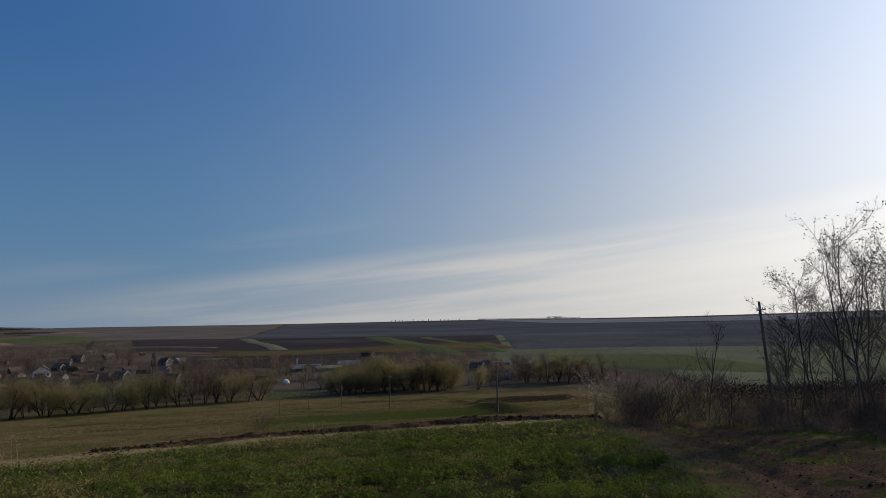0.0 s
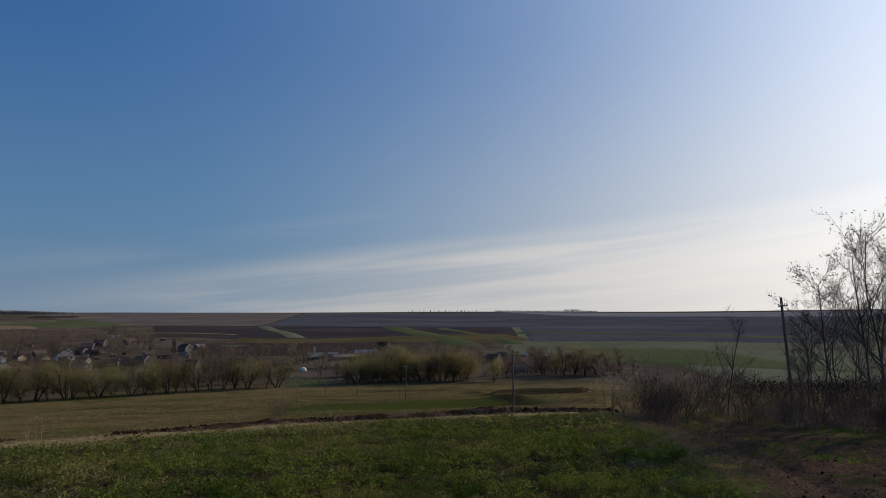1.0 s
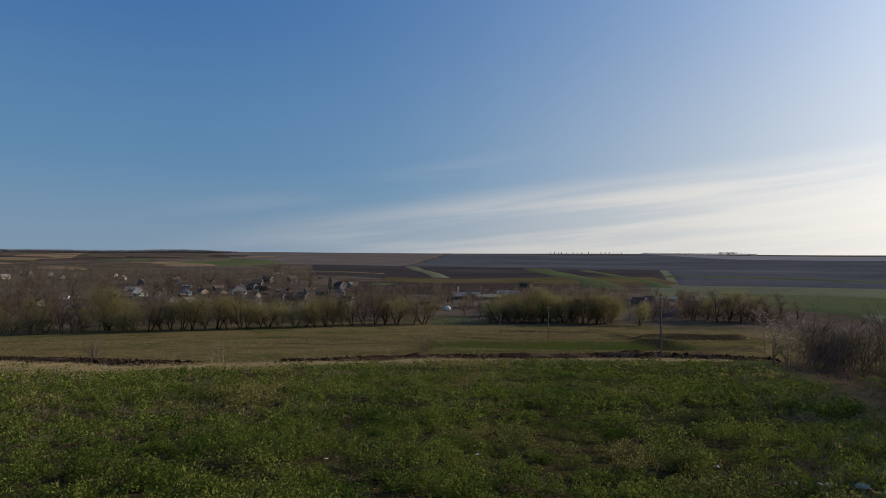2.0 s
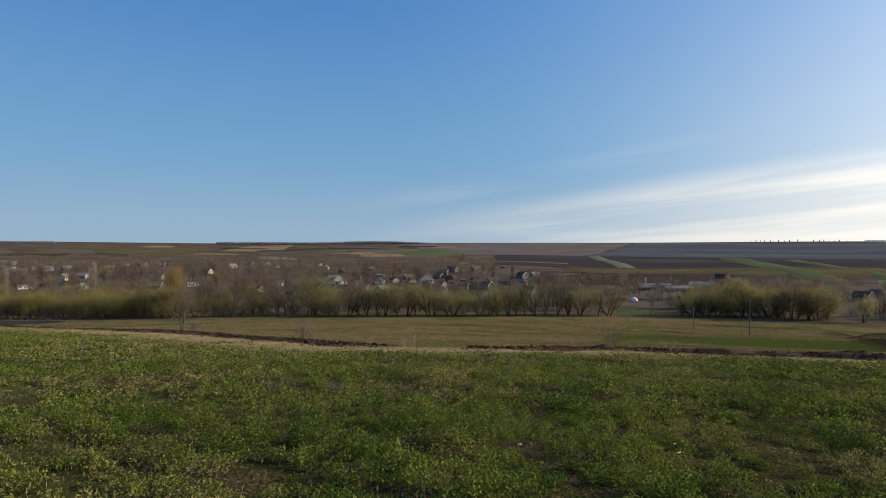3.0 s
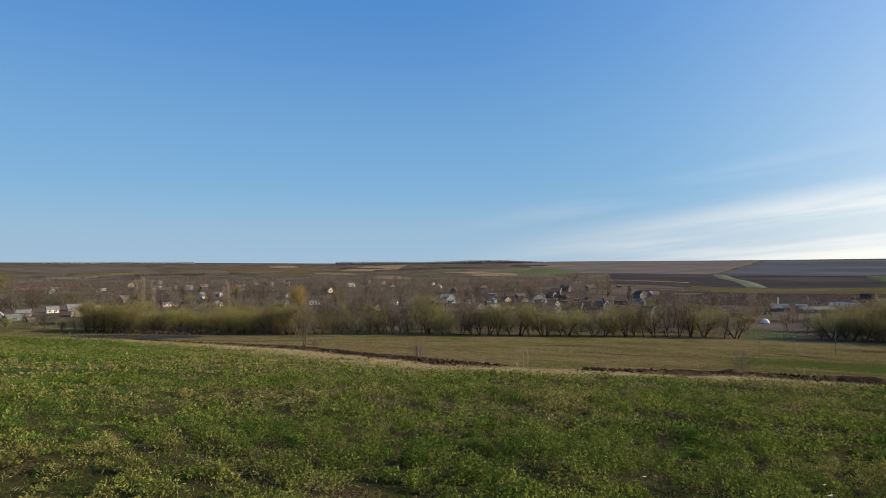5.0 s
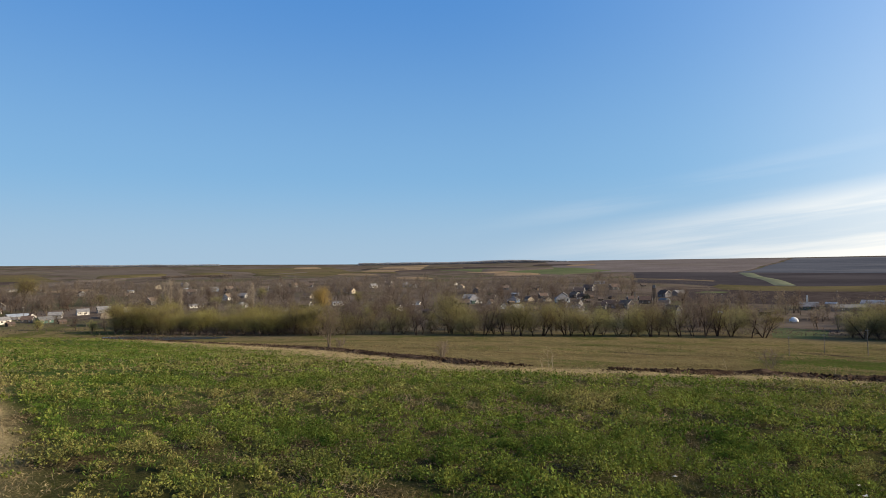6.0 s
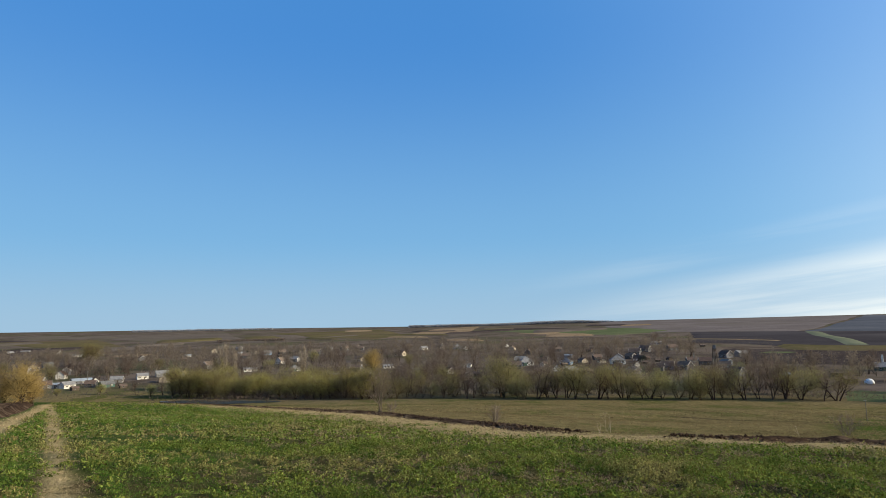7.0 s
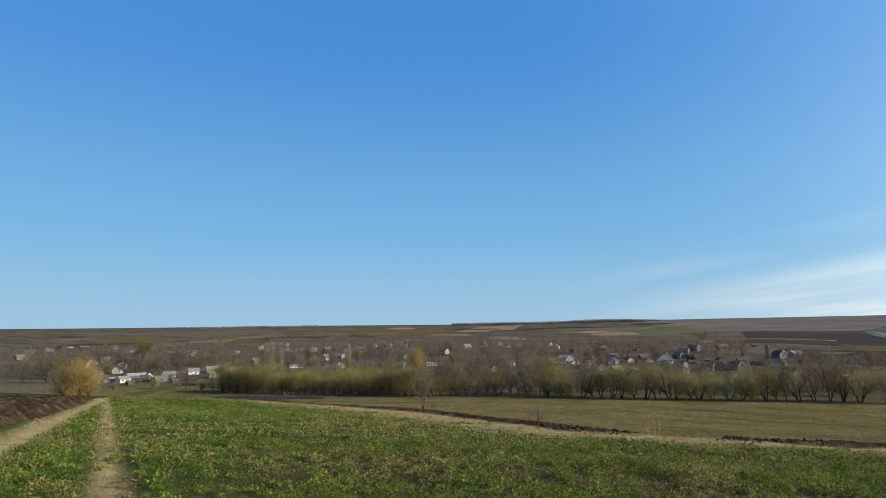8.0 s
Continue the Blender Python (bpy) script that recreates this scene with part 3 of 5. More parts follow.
BARE = dict(pieces=(4, 3, 2, 1), kids=(8, 5, 2), bare=(0.22, 0.2, 0.15, 0), angle=(25, 60), ratio=(0.42, 0.62), thin=0.012, bend=0.10, lift=0.07)
WILLOW = dict(pieces=(4, 4, 3), kids=(8, 7), bare=(0.15, 0.2, 0), angle=(28, 66), ratio=(0.5, 0.78), thin=0.03, bend=0.10, lift=0.06)
POPLAR = dict(pieces=(8, 4, 2), kids=(26, 5), bare=(0.08, 0.1, 0), angle=(10, 24), ratio=(0.2, 0.32), thin=0.03, bend=0.03, lift=0.05)
BUSH = dict(pieces=(3, 3, 2), kids=(5, 4), bare=(0.15, 0.1, 0), angle=(20, 55), ratio=(0.45, 0.75), thin=0.006, bend=0.13, lift=0.05)


def stemmed(rng, rule, height, stems=1, rad=0.2, lean=0.12, ring=0.0):
    out = []
    for _ in range(stems):
        d = unit(np.array([rng.normal() * lean, rng.normal() * lean, 1.0]))
        p = np.array([rng.normal() * ring, rng.normal() * ring, -0.1])
        limb(rng, out, p, d, height * rng.uniform(0.8, 1.0), rad, 0, rule)
    return out


def far_tree(seed, rule, height, rad, leaf_size, per, stems=1, jitter=0.5, lean=0.1, thick=0.035, slim=0.45):
    """Trunk and crown meshes of a tree of the valley."""
    rng = np.random.default_rng(seed)
    pieces = stemmed(rng, {**rule, "thin": thick}, height, stems, rad, lean, 0.3 * (stems > 1))
    wood = [p for p in pieces if p[4] < 2]
    twigs = [p for p in pieces if p[4] >= 2]
    ends = [q for p, q, r0, r1, level in twigs]
    crown = flakes("crown", rng, ends, leaf_size, per, jitter, 0.0, slim)
    return wood, twigs, crown


def polar(az, r):
    """A place from degrees to the left of north and metres."""
    return (-r * math.sin(radians(az)), r * math.cos(radians(az)))


def tree_parts(seed, rule, height, rad, wood_key, leaf_key, leaf_size, per, stems=1, jitter=0.5, lean=0.1, thick=0.035, slim=0.45):
    wood, twigs, crown = far_tree(seed, rule, height, rad, leaf_size, per, stems, jitter, lean, thick, slim)
    trunk = wooden("trunk", wood, twigs, (5, 4, 3), (3, 3, 3), M[wood_key], M["golden" if leaf_key == "golden" else "twig"])
    return (("trunk", trunk, M[wood_key]), ("crown", crown, M[leaf_key]))


M["yellow"] = surface("yellow_green_willow", (0.175, 0.162, 0.058), (0.295, 0.266, 0.098), 0.4, 6, bump=0, spread=0.25, thin=0.4, island=0.3)
M["poplar_twig"] = surface("pale_poplar_twigs", (0.3, 0.25, 0.19), (0.46, 0.39, 0.3), 0.5, 6, bump=0, thin=0.5)
KINDS = {
    "bare": [tree_parts(s, BARE, h, 0.19, "far_bark", "twig", 0.42, 3, 1 + s % 2, 0.7, 0.16, 0.03, 0.11) for s, h in ((11, 9.0), (12, 8.0), (13, 10.0), (14, 7.0))],
    "willow": [tree_parts(s, WILLOW, h, 0.22, "far_bark", "willow", 0.125, 15, 3, 1.15, 0.34, 0.04, 0.3) for s, h in ((21, 8.0), (22, 7.2), (23, 8.6), (24, 6.8))],
    "yellow": [tree_parts(s, WILLOW, h, 0.22, "far_bark", "yellow", 0.115, 20, 4, 1.35, 0.34, 0.04, 0.3) for s, h in ((31, 8.2), (32, 7.6), (33, 8.8))],
    "poplar": [tree_parts(s, POPLAR, 17.0, 0.22, "pale_twig", "poplar_twig", 0.4, 4, 1, 0.5, 0.02, 0.03, 0.16) for s in (41, 42)],
    "far_poplar": [],
    "golden": [tree_parts(51, WILLOW, 6.0, 0.2, "far_bark", "golden", 0.16, 14, 5, 0.7, 0.30, 0.02, 0.12)],
    "conifer": [tree_parts(61, WILLOW, 7.0, 0.3, "far_bark", "conifer", 0.28, 9, 3, 1.0, 0.22, 0.04)],
}
LABELS = {
    "bare": ("bare_tree", "leafless brown garden tree among village houses", "tree", "village trees"),
    "willow": ("willow_tree", "olive willow with young leaves by the stream", "tree", "trees along the stream"),
    "yellow": ("willow_tree", "yellow-green bushy willow by the stream", "tree", "trees along the stream"),
    "poplar": ("poplar_tree", "tall narrow leafless poplar in the village", "tree", "poplars"),
    "golden": ("golden_willow", "willow with bright orange-yellow twigs", "tree", ""),
    "conifer": ("conifer_tree", "dark green dense conifer beside farm buildings", "tree", "dark conifers"),
}
FIRST = {}


def grow(kind, pick, at, turn, size):
    """The first of a kind is built, the rest are copies."""
    pick %= len(KINDS[kind])
    if (kind, pick) not in FIRST:
        name, label, category, group = LABELS[kind]
        FIRST[kind, pick] = plant(name, KINDS[kind][pick], at, label, category, group, turn, size)
        return FIRST[kind, pick]
    src = FIRST[kind, pick]
    return copy_thing(src, standing(at, turn, size) @ Matrix.Diagonal((*[1 / s for s in src.scale], 1)))


# ---- buildings ----


def part(name, bm, material, parent, label=""):
    me = bpy.data.meshes.new(name)
    bm.to_mesh(me)
    bm.free()
    me.materials.append(material)
    ob = new(name, me)
    ob.parent = parent
    return tagged(ob, label) if label else ob


def block(sx, sy, sz, x=0.0, y=0.0, z=0.0, bevel=0.0):
    """A box that stands on z, its edges eased."""
    bm = bmesh.new()
    bmesh.ops.create_cube(bm, size=1.0, matrix=Matrix.Translation((x, y, z + sz / 2)) @ Matrix.Diagonal((sx, sy, sz, 1)))
    if bevel:
        bmesh.ops.bevel(bm, geom=bm.edges[:], offset=bevel, segments=1, affect="EDGES")
    return bm


def prism(w, d, h, rise):
    """Gabled walls: the ridge runs along x."""
    bm = bmesh.new()
    rows = []
    for x in (-w / 2, w / 2):
        rows.append([bm.verts.new(c) for c in ((x, -d / 2, -1.2), (x, d / 2, -1.2), (x, d / 2, h), (x, 0, h + rise), (x, -d / 2, h))])
    bm.faces.new(rows[0][::-1]), bm.faces.new(rows[1])
    for k in range(5):
        bm.faces.new((rows[0][k], rows[0][(k + 1) % 5], rows[1][(k + 1) % 5], rows[1][k]))
    bmesh.ops.recalc_face_normals(bm, faces=bm.faces[:])
    return bm


def slab_roof(w, d, h, rise, over=0.45, thick=0.14):
    bm = bmesh.new()
    for side in (-1, 1):
        e = d / 2 + over
        drop = rise * over / (d / 2)
        top = [(-w / 2 - over, side * e, h - drop + 0.02), (w / 2 + over, side * e, h - drop + 0.02), (w / 2 + over, 0, h + rise + 0.02), (-w / 2 - over, 0, h + rise + 0.02)]
        low = [bm.verts.new(c) for c in top]
        high = [bm.verts.new((x, y, z + thick)) for x, y, z in top]
        bm.faces.new(low), bm.faces.new(high)
        for k in range(4):
            bm.faces.new((low[k], low[(k + 1) % 4], high[(k + 1) % 4], high[k]))
    bmesh.ops.recalc_face_normals(bm, faces=bm.faces[:])
    return bm


def hip_roof(w, d, h, rise, over=0.5, thick=0.14):
    """A roof that slopes to all four sides, with a short ridge along x."""
    bm = bmesh.new()
    a, b, r = w / 2 + over, d / 2 + over, max(0.4, w / 2 - d / 2)
    low = h - rise * over / (d / 2) + 0.02
    layers = []
    for z in (0.0, thick):
        layers.append([bm.verts.new(c) for c in ((-a, -b, low + z), (a, -b, low + z), (a, b, low + z), (-a, b, low + z), (-r, 0, h + rise + z), (r, 0, h + rise + z))])
    for v in layers:
        for f in ((0, 1, 5, 4), (1, 2, 5), (2, 3, 4, 5), (3, 0, 4)):
            bm.faces.new([v[k] for k in f])
    for k in range(4):
        n = (k + 1) % 4
        bm.faces.new((layers[0][k], layers[0][n], layers[1][n], layers[1][k]))
    bmesh.ops.recalc_face_normals(bm, faces=bm.faces[:])
    return bm


def hip_house(name, label, w, d, h, rise, wall_key, roof_key, windows=3):
    ob = tagged(new(name), label, "house", "village houses")
    part("wall", block(w, d, h + 1.2, 0, 0, -1.2, 0.02), M[wall_key], ob)
    part("roof", hip_roof(w, d, h, rise), M[roof_key], ob)
    part("plinth", block(w + 0.12, d + 0.12, 1.5, 0, 0, -1.15, 0.03), M["grey_render"], ob)
    for k in range(windows):
        x = (k + 0.5) / windows * w - w / 2
        for side in (-1, 1):
            frame_ob = part("window", block(1.15, 0.08, 1.35, x, side * (d / 2 + 0.03), h * 0.36), M["limewash"] if wall_key != "limewash" else M["bluewash"], ob)
            part("pane", block(0.9, 0.06, 1.1, x, side * (d / 2 + 0.06), h * 0.36 + 0.12), M["pane"], frame_ob)
    part("chimney", block(0.6, 0.6, 1.3, w * 0.12, d * 0.1, h + rise * 0.75, 0.03), M["rust"], ob)
    porch = part("porch", block(2.2, 1.4, 2.1, -w * 0.2, -d / 2 - 0.72, -0.1, 0.02), M["green_board"], ob)
    part("porch_roof", block(2.5, 1.7, 0.12, -w * 0.2, -d / 2 - 0.78, 2.02, 0.02), M["zinc"], porch)
    return ob


def house(name, label, w, d, h, rise, wall_key, roof_key, windows=2, chimney=True, category="house", group="village houses", verge=False):
    ob = tagged(new(name), label, category, group)
    part("wall", prism(w, d, h, rise), M[wall_key], ob)
    part("roof", slab_roof(w, d, h, rise), M[roof_key], ob)
    for k in range(windows):
        x = (k + 0.5) / windows * w - w / 2
        for side in (-1, 1):
            frame_ob = part("window", block(1.1, 0.08, 1.25, x, side * (d / 2 + 0.03), h * 0.33), M["limewash"] if wall_key != "limewash" else M["wood"], ob)
            part("pane", block(0.86, 0.06, 1.0, x, side * (d / 2 + 0.06), h * 0.33 + 0.12), M["pane"], frame_ob)
    gable = part("window", block(0.08, 0.9, 1.1, w / 2 + 0.03, 0, h * 0.35), M["wood"], ob)
    part("pane", block(0.06, 0.68, 0.86, w / 2 + 0.06, 0, h * 0.35 + 0.12), M["pane"], gable)
    part("door", block(0.95, 0.08, 2.0, w * 0.12, -d / 2 - 0.03, 0.0), M["wood"], ob)
    if verge:
        slope, run = math.atan2(rise, d / 2), math.hypot(rise, d / 2) + 0.4
        for end in (-1, 1):
            for side in (-1, 1):
                bm = block(0.06, run, 0.26, 0, 0, 0)
                bmesh.ops.transform(bm, verts=bm.verts, matrix=Matrix.Translation((end * (w / 2 + 0.49), side * (d / 4 + 0.12), h + rise / 2 - 0.22)) @ Matrix.Rotation(-side * slope, 4, "X"))
                part("verge_board", bm, M["limewash"], ob)
    if chimney:
        part("chimney", block(0.55, 0.55, 1.3, w * 0.2, d * 0.12, h + rise * 0.72, 0.03), M["rust"], ob)
    return ob


def put(ob, at, turn, size=1.0):
    ob.matrix_basis = standing(at, turn, size, 0.0)
    return ob


HOUSE = {
    "white": lambda: house("house", "white limewashed village house with grey slate roof", 9.0, 6.5, 2.9, 2.2, "limewash", "slate"),
    "gable": lambda: house("house", "small white house with steep dark roof", 7.0, 5.5, 3.0, 2.6, "limewash", "rust"),
    "cream": lambda: house("house", "cream rendered house with brown tiled roof", 9.5, 7.0, 2.8, 2.3, "cream", "rust"),
    "blue": lambda: house("house", "blue-washed house with grey slate roof", 10.0, 7.0, 2.9, 2.3, "bluewash", "slate"),
    "long": lambda: house("farm_building", "long low white outbuilding with slate roof", 14.0, 6.0, 2.5, 1.5, "limewash", "slate", 4, False, "building", "farm buildings"),
    "barn": lambda: house("barn", "long low barn with dark slate roof", 30.0, 8.0, 2.4, 1.6, "shaded_wall", "slate", 7, False, "barn", "farm barns"),
    "grey": lambda: house("house", "house with walls coloured shade-grey and a pale slate roof", 9.0, 6.5, 2.8, 2.2, "grey_render", "slate", verge=True),
    "dark": lambda: house("house", "house with walls coloured dark for shade and white verge boards", 8.0, 6.0, 2.8, 2.4, "shaded_wall", "rust", verge=True),
    "zinc": lambda: house("barn", "barn with pale blue zinc roof", 16.0, 9.0, 2.6, 2.0, "shaded_wall", "zinc", 3, False, "barn", "farm barns"),
    "green": lambda: house("barn", "green boarded barn with grey slate roof", 11.0, 7.0, 2.6, 2.6, "green_board", "slate", 2, False, "barn", "farm barns"),
    "tall": lambda: house("barn", "tall dark boarded barn behind the farm", 14.0, 9.0, 6.0, 1.6, "wood", "rust", 3, False, "barn", "farm barns"),
    "shed": lambda: house("shed", "low dark wooden garden shed", 5.0, 3.6, 2.0, 1.0, "wood", "rust", 1, False, "shed", "village sheds"),
    "lean": lambda: house("shed", "grey-walled farm shed with zinc roof", 8.0, 4.5, 2.4, 0.9, "grey_render", "zinc", 2, False, "shed", "village sheds"),
}
HOUSE["hip"] = lambda: hip_house("house", "white village house under a hipped grey slate roof", 9.5, 7.5, 3.0, 2.7, "limewash", "slate")
HOUSE["hip_blue"] = lambda: hip_house("house", "blue-washed house under a hipped slate roof", 10.0, 8.0, 3.0, 2.8, "bluewash", "slate")
BUILT, SITES = {}, []


def build(kind, at, turn, size=1.0):
    SITES.append((at[0], at[1], 6.0 * size))
    if kind not in BUILT:
        BUILT[kind] = put(HOUSE[kind](), at, turn, size)
        return BUILT[kind]
    src = BUILT[kind]
    return copy_thing(src, standing(at, turn, size, 0.0) @ Matrix.Diagonal((*[1 / s for s in src.scale], 1)))


# kind, x, y, width
LOWER_STREET = (("gable", -254, 334, 6), ("hip_blue", -279, 379, 9), ("cream", -277, 396, 8), ("shed", -246, 338, 8), ("cream", -264, 401, 7), ("hip", -248, 396, 12), ("lean", -220, 342, 5), ("gable", -227, 384, 5), ("dark", -200, 364, 8), ("dark", -208, 424, 7), ("dark", -192, 411, 9), ("shed", -177, 403, 8), ("lean", -127, 361, 4), ("lean", -318, 435, 7), ("hip", -300, 359, 12), ("shed", -248, 302, 5), ("gable", -285, 360, 5))
UPPER_STREET = (("long", -347, 631, 13), ("dark", -297, 520, 11), ("dark", -283, 542, 10), ("dark", -280, 474, 13), ("shed", -283, 602, 5), ("dark", -379, 501, 8), ("shed", -347, 507, 7), ("white", -544, 475, 9), ("cream", -536, 495, 7), ("hip_blue", -521, 505, 12), ("gable", -512, 509, 6), ("cream", -517, 526, 7), ("gable", -508, 573, 6))
MIDDLE_ROW = (("long", -369, 289, 9), ("white", -320, 272, 7), ("gable", -301, 284, 6), ("long", -330, 327, 9), ("lean", -330, 242, 6), ("lean", -343, 225, 5), ("shed", -341, 235, 5), ("dark", -612, 415, 12), ("dark", -605, 432, 8), ("shed", -607, 507, 8))
WEST_ROW = (("cream", -712, 306, 11), ("dark", -651, 296, 9), ("lean", -664, 314, 6), ("cream", -645, 326, 9), ("blue", -612, 319, 10), ("long", -425, 209, 13), ("shed", -434, 224, 7), ("hip", -401, 230, 9), ("dark", -569, 351, 12), ("hip", -657, 423, 9), ("grey", -434, 152, 10), ("gable", -426, 163, 6), ("lean", -638, 248, 7), ("dark", -570, 276, 9), ("dark", -617, 339, 8))
EAST_FARM = (("green", -94, 414, 11), ("lean", -88, 442, 7), ("barn", -73, 419, 30), ("zinc", -66, 448, 17), ("shed", -93, 346, 6), ("shed", -106, 373, 6), ("tall", -65, 543, 11), ("dark", -51, 494, 8), ("lean", 42, 439, 7), ("lean", 55, 427, 7), ("blue", 32, 345, 8), ("dark", 20, 400, 9), ("shed", 70, 402, 6), ("dark", 28, 420, 8))
WEST_END = (("dark", -410, 81, 9), ("lean", -409, 86, 10), ("white", -404, 91, 9), ("shed", -420, 92, 5), ("zinc", -426, 103, 15), ("gable", -413, 107, 7), ("dark", -401, 102, 8), ("green", -394, 108, 10), ("grey", -417, 120, 9), ("shed", -382, 113, 5), ("white", -428, 138, 9), ("dark", -445, 85, 8), ("shed", -389, 91, 5), ("gable", -534, 97, 7), ("long", -807, 190, 14), ("gable", -880, 188, 7), ("long", -920, 160, 14), ("white", -898, 141, 9), ("white", -887, 118, 9))
TURNS = (8, -22, 30, -12, 18)
OWN_WIDTH = {"hip": 9.5, "hip_blue": 10.0, "white": 9.0, "gable": 7.0, "cream": 9.5, "blue": 10.0, "grey": 9.0, "dark": 8.0, "long": 14.0, "barn": 30.0, "zinc": 16.0, "green": 11.0, "tall": 14.0, "shed": 5.0, "lean": 8.0}
for street in (UPPER_STREET, LOWER_STREET, MIDDLE_ROW, WEST_ROW, EAST_FARM, WEST_END):
    for k, (kind, x, y, width) in enumerate(street):
        turn = math.degrees(math.atan2(-x, y)) + TURNS[k % 5] + (90 if kind in ("gable", "cream") else 0)
        build(kind, (x, y), turn, (0.72 if x < -375 and y < 240 else 0.86) * min(1.2, max(0.75, width / OWN_WIDTH[kind])))
rng = np.random.default_rng(5)
for _ in range(46):      # the houses behind, half hidden among trees
    az, r = rng.uniform(28, 88), rng.uniform(420, 860)
    at = polar(az, r)
    if min(math.hypot(at[0] - s[0], at[1] - s[1]) for s in SITES) > 22:
        build(("cream", "dark", "gable", "shed", "grey", "dark", "shed")[rng.integers(7)], at, az + rng.uniform(-40, 40) + 90 * rng.integers(2), rng.uniform(0.8, 1.0))
for _ in range(40):      # sheds and lean-tos behind the lower street
    az, r = rng.uniform(22, 46), rng.uniform(375, 520)
    at = polar(az, r)
    if min(math.hypot(at[0] - s[0], at[1] - s[1]) for s in SITES) > 10:
        build(("shed", "dark", "dark", "dark", "grey", "shed")[rng.integers(6)], at, az + rng.uniform(-50, 50), rng.uniform(0.7, 1.0))
# open views to the lone trees of the village
for x, y, wide in ((-341, 253, 8), (-404, 181, 10), (-359, 213, 4), (-85, 345, 9), (-725, 221, 26), (-585, 146, 9)):
    SITES.append((x, y, wide))

# ---- trees of the valley and the village ----
rng = np.random.default_rng(9)
ROW_AZ, ROW_R = [-16, -5, -3, 6, 14, 33, 53, 64, 70, 73, 86], [318, 309, 300, 293, 279, 265, 282, 306, 334, 352, 352]
az = -0.6
while az < 70.5:
    r = float(np.interp(az, ROW_AZ, ROW_R))
    lush = 54 < az < 70
    gap = 11.0 < az < 16.5 or 17.5 < az < 19
    if not (gap and rng.random() < 0.75 or 13.2 < az < 15.4):
        kind = "yellow" if lush else ("willow" if rng.random() < (0.72 if az > 8 else 0.95) else "bare")
        grow(kind, int(rng.integers(4)), polar(az, r + rng.uniform(2, 12)), rng.uniform(0, 360), rng.uniform(0.7, 1.4) * (0.8 if 43 < az < 53 else 1.25 if az < 8 else 0.95 if lush else 1.02))
        if lush or rng.random() < 0.5:
            grow("yellow" if lush and rng.random() < 0.6 else ("willow" if rng.random() < 0.5 or az < 8 else "bare"), int(rng.integers(4)), polar(az + rng.uniform(-0.5, 0.5), r + rng.uniform(14, 45)), rng.uniform(0, 360), rng.uniform(0.8, 1.2))
    az += rng.uniform(0.42, 0.75) if az < 8 else rng.uniform(0.6, 1.25) if az < 50 else rng.uniform(0.5, 1.0)
for az, r, kind, size in ((-2.9, 299, "willow", 1.0), (-7.3, 330, "bare", 1.2), (-8.3, 336, "willow", 1.1), (-9.0, 326, "bare", 1.3), (-9.9, 334, "willow", 1.5), (-10.8, 324, "bare", 1.2), (-11.6, 340, "willow", 1.2), (-12.6, 335, "bare", 1.1), (-13.6, 345, "bare", 1.2), (-14.8, 340, "bare", 0.9), (-6.6, 340, "bare", 1.0), (-4.4, 345, "bare", 0.9),
                          (42.2, 286, "willow", 1.75), (41.2, 290, "willow", 1.3), (53.4, 422, "golden", 2.0), (66.3, 446, "poplar", 1.0), (65.8, 442, "poplar", 1.1), (65.0, 441, "poplar", 0.8), (59.3, 417, "poplar", 1.0), (59.6, 420, "poplar", 0.85), (80.2, 88, "golden", 0.62), (81.3, 90, "golden", 0.5), (79.6, 90, "golden", 0.45), (75.1, 370, "yellow", 0.5), (76.0, 590, "yellow", 1.7), (78.0, 375, "yellow", 0.35), (71.5, 345, "yellow", 0.55), (72.6, 360, "bare", 0.6), (70.6, 350, "bare", 0.8), (80.2, 500, "bare", 1.0), (79.3, 505, "bare", 0.9), (77.3, 480, "bare", 0.9), (74.7, 470, "bare", 1.0), (73.2, 480, "bare", 0.9), (78.5, 520, "willow", 0.8), (82.5, 430, "bare", 1.0), (84, 440, "bare", 0.9), (81.8, 480, "willow", 0.9),
                          (60.5, 640, "conifer", 0.5), (64, 690, "conifer", 0.5), (38.5, 500, "conifer", 0.6), (30, 470, "conifer", 0.6)):
    grow(kind, 0, polar(az, r), az * 7, size)
count, MASS, NEAR_TREES = 0, [], []
while count < 2200:
    az, r = rng.uniform(-12, 90), 320 + 520 * rng.random() ** 1.25
    if az > 70 and r < 425 or 68 < az < 80 and r < 440:
        count += 1
        continue
    if az < 26 and r > 400 + 60 * rng.random():
        continue
    if az < 0 and rng.random() < 0.2:
        count += 1
        continue
    x, y = polar(az, r)
    blocked = False
    for hx, hy, hw in SITES:
        ha, hr = math.degrees(math.atan2(-hx, hy)), math.hypot(hx, hy)
        if abs(az - ha) * r / 57.3 < hw * 0.75 and -8 < hr - r < 70 or math.hypot(x - hx, y - hy) < hw + 2:
            blocked = True
    blocked = blocked and rng.random() < (0.95 if az < 47 else 0.9)
    count += 1
    near_house = any(math.hypot(x - hx, y - hy) < hw for hx, hy, hw in SITES)
    if (r > 520 or len(NEAR_TREES) > 250) and not near_house and not (blocked and r < 560):
        MASS.append(((x, y), int(rng.integers(4)), rng.uniform(0, 360), rng.uniform(0.6, 1.1)))
    elif not blocked:
        NEAR_TREES.append(at)
        grow("bare" if rng.random() < 0.9 else "willow", int(rng.integers(4)), (x, y), rng.uniform(0, 360), rng.uniform(0.65, 1.15))


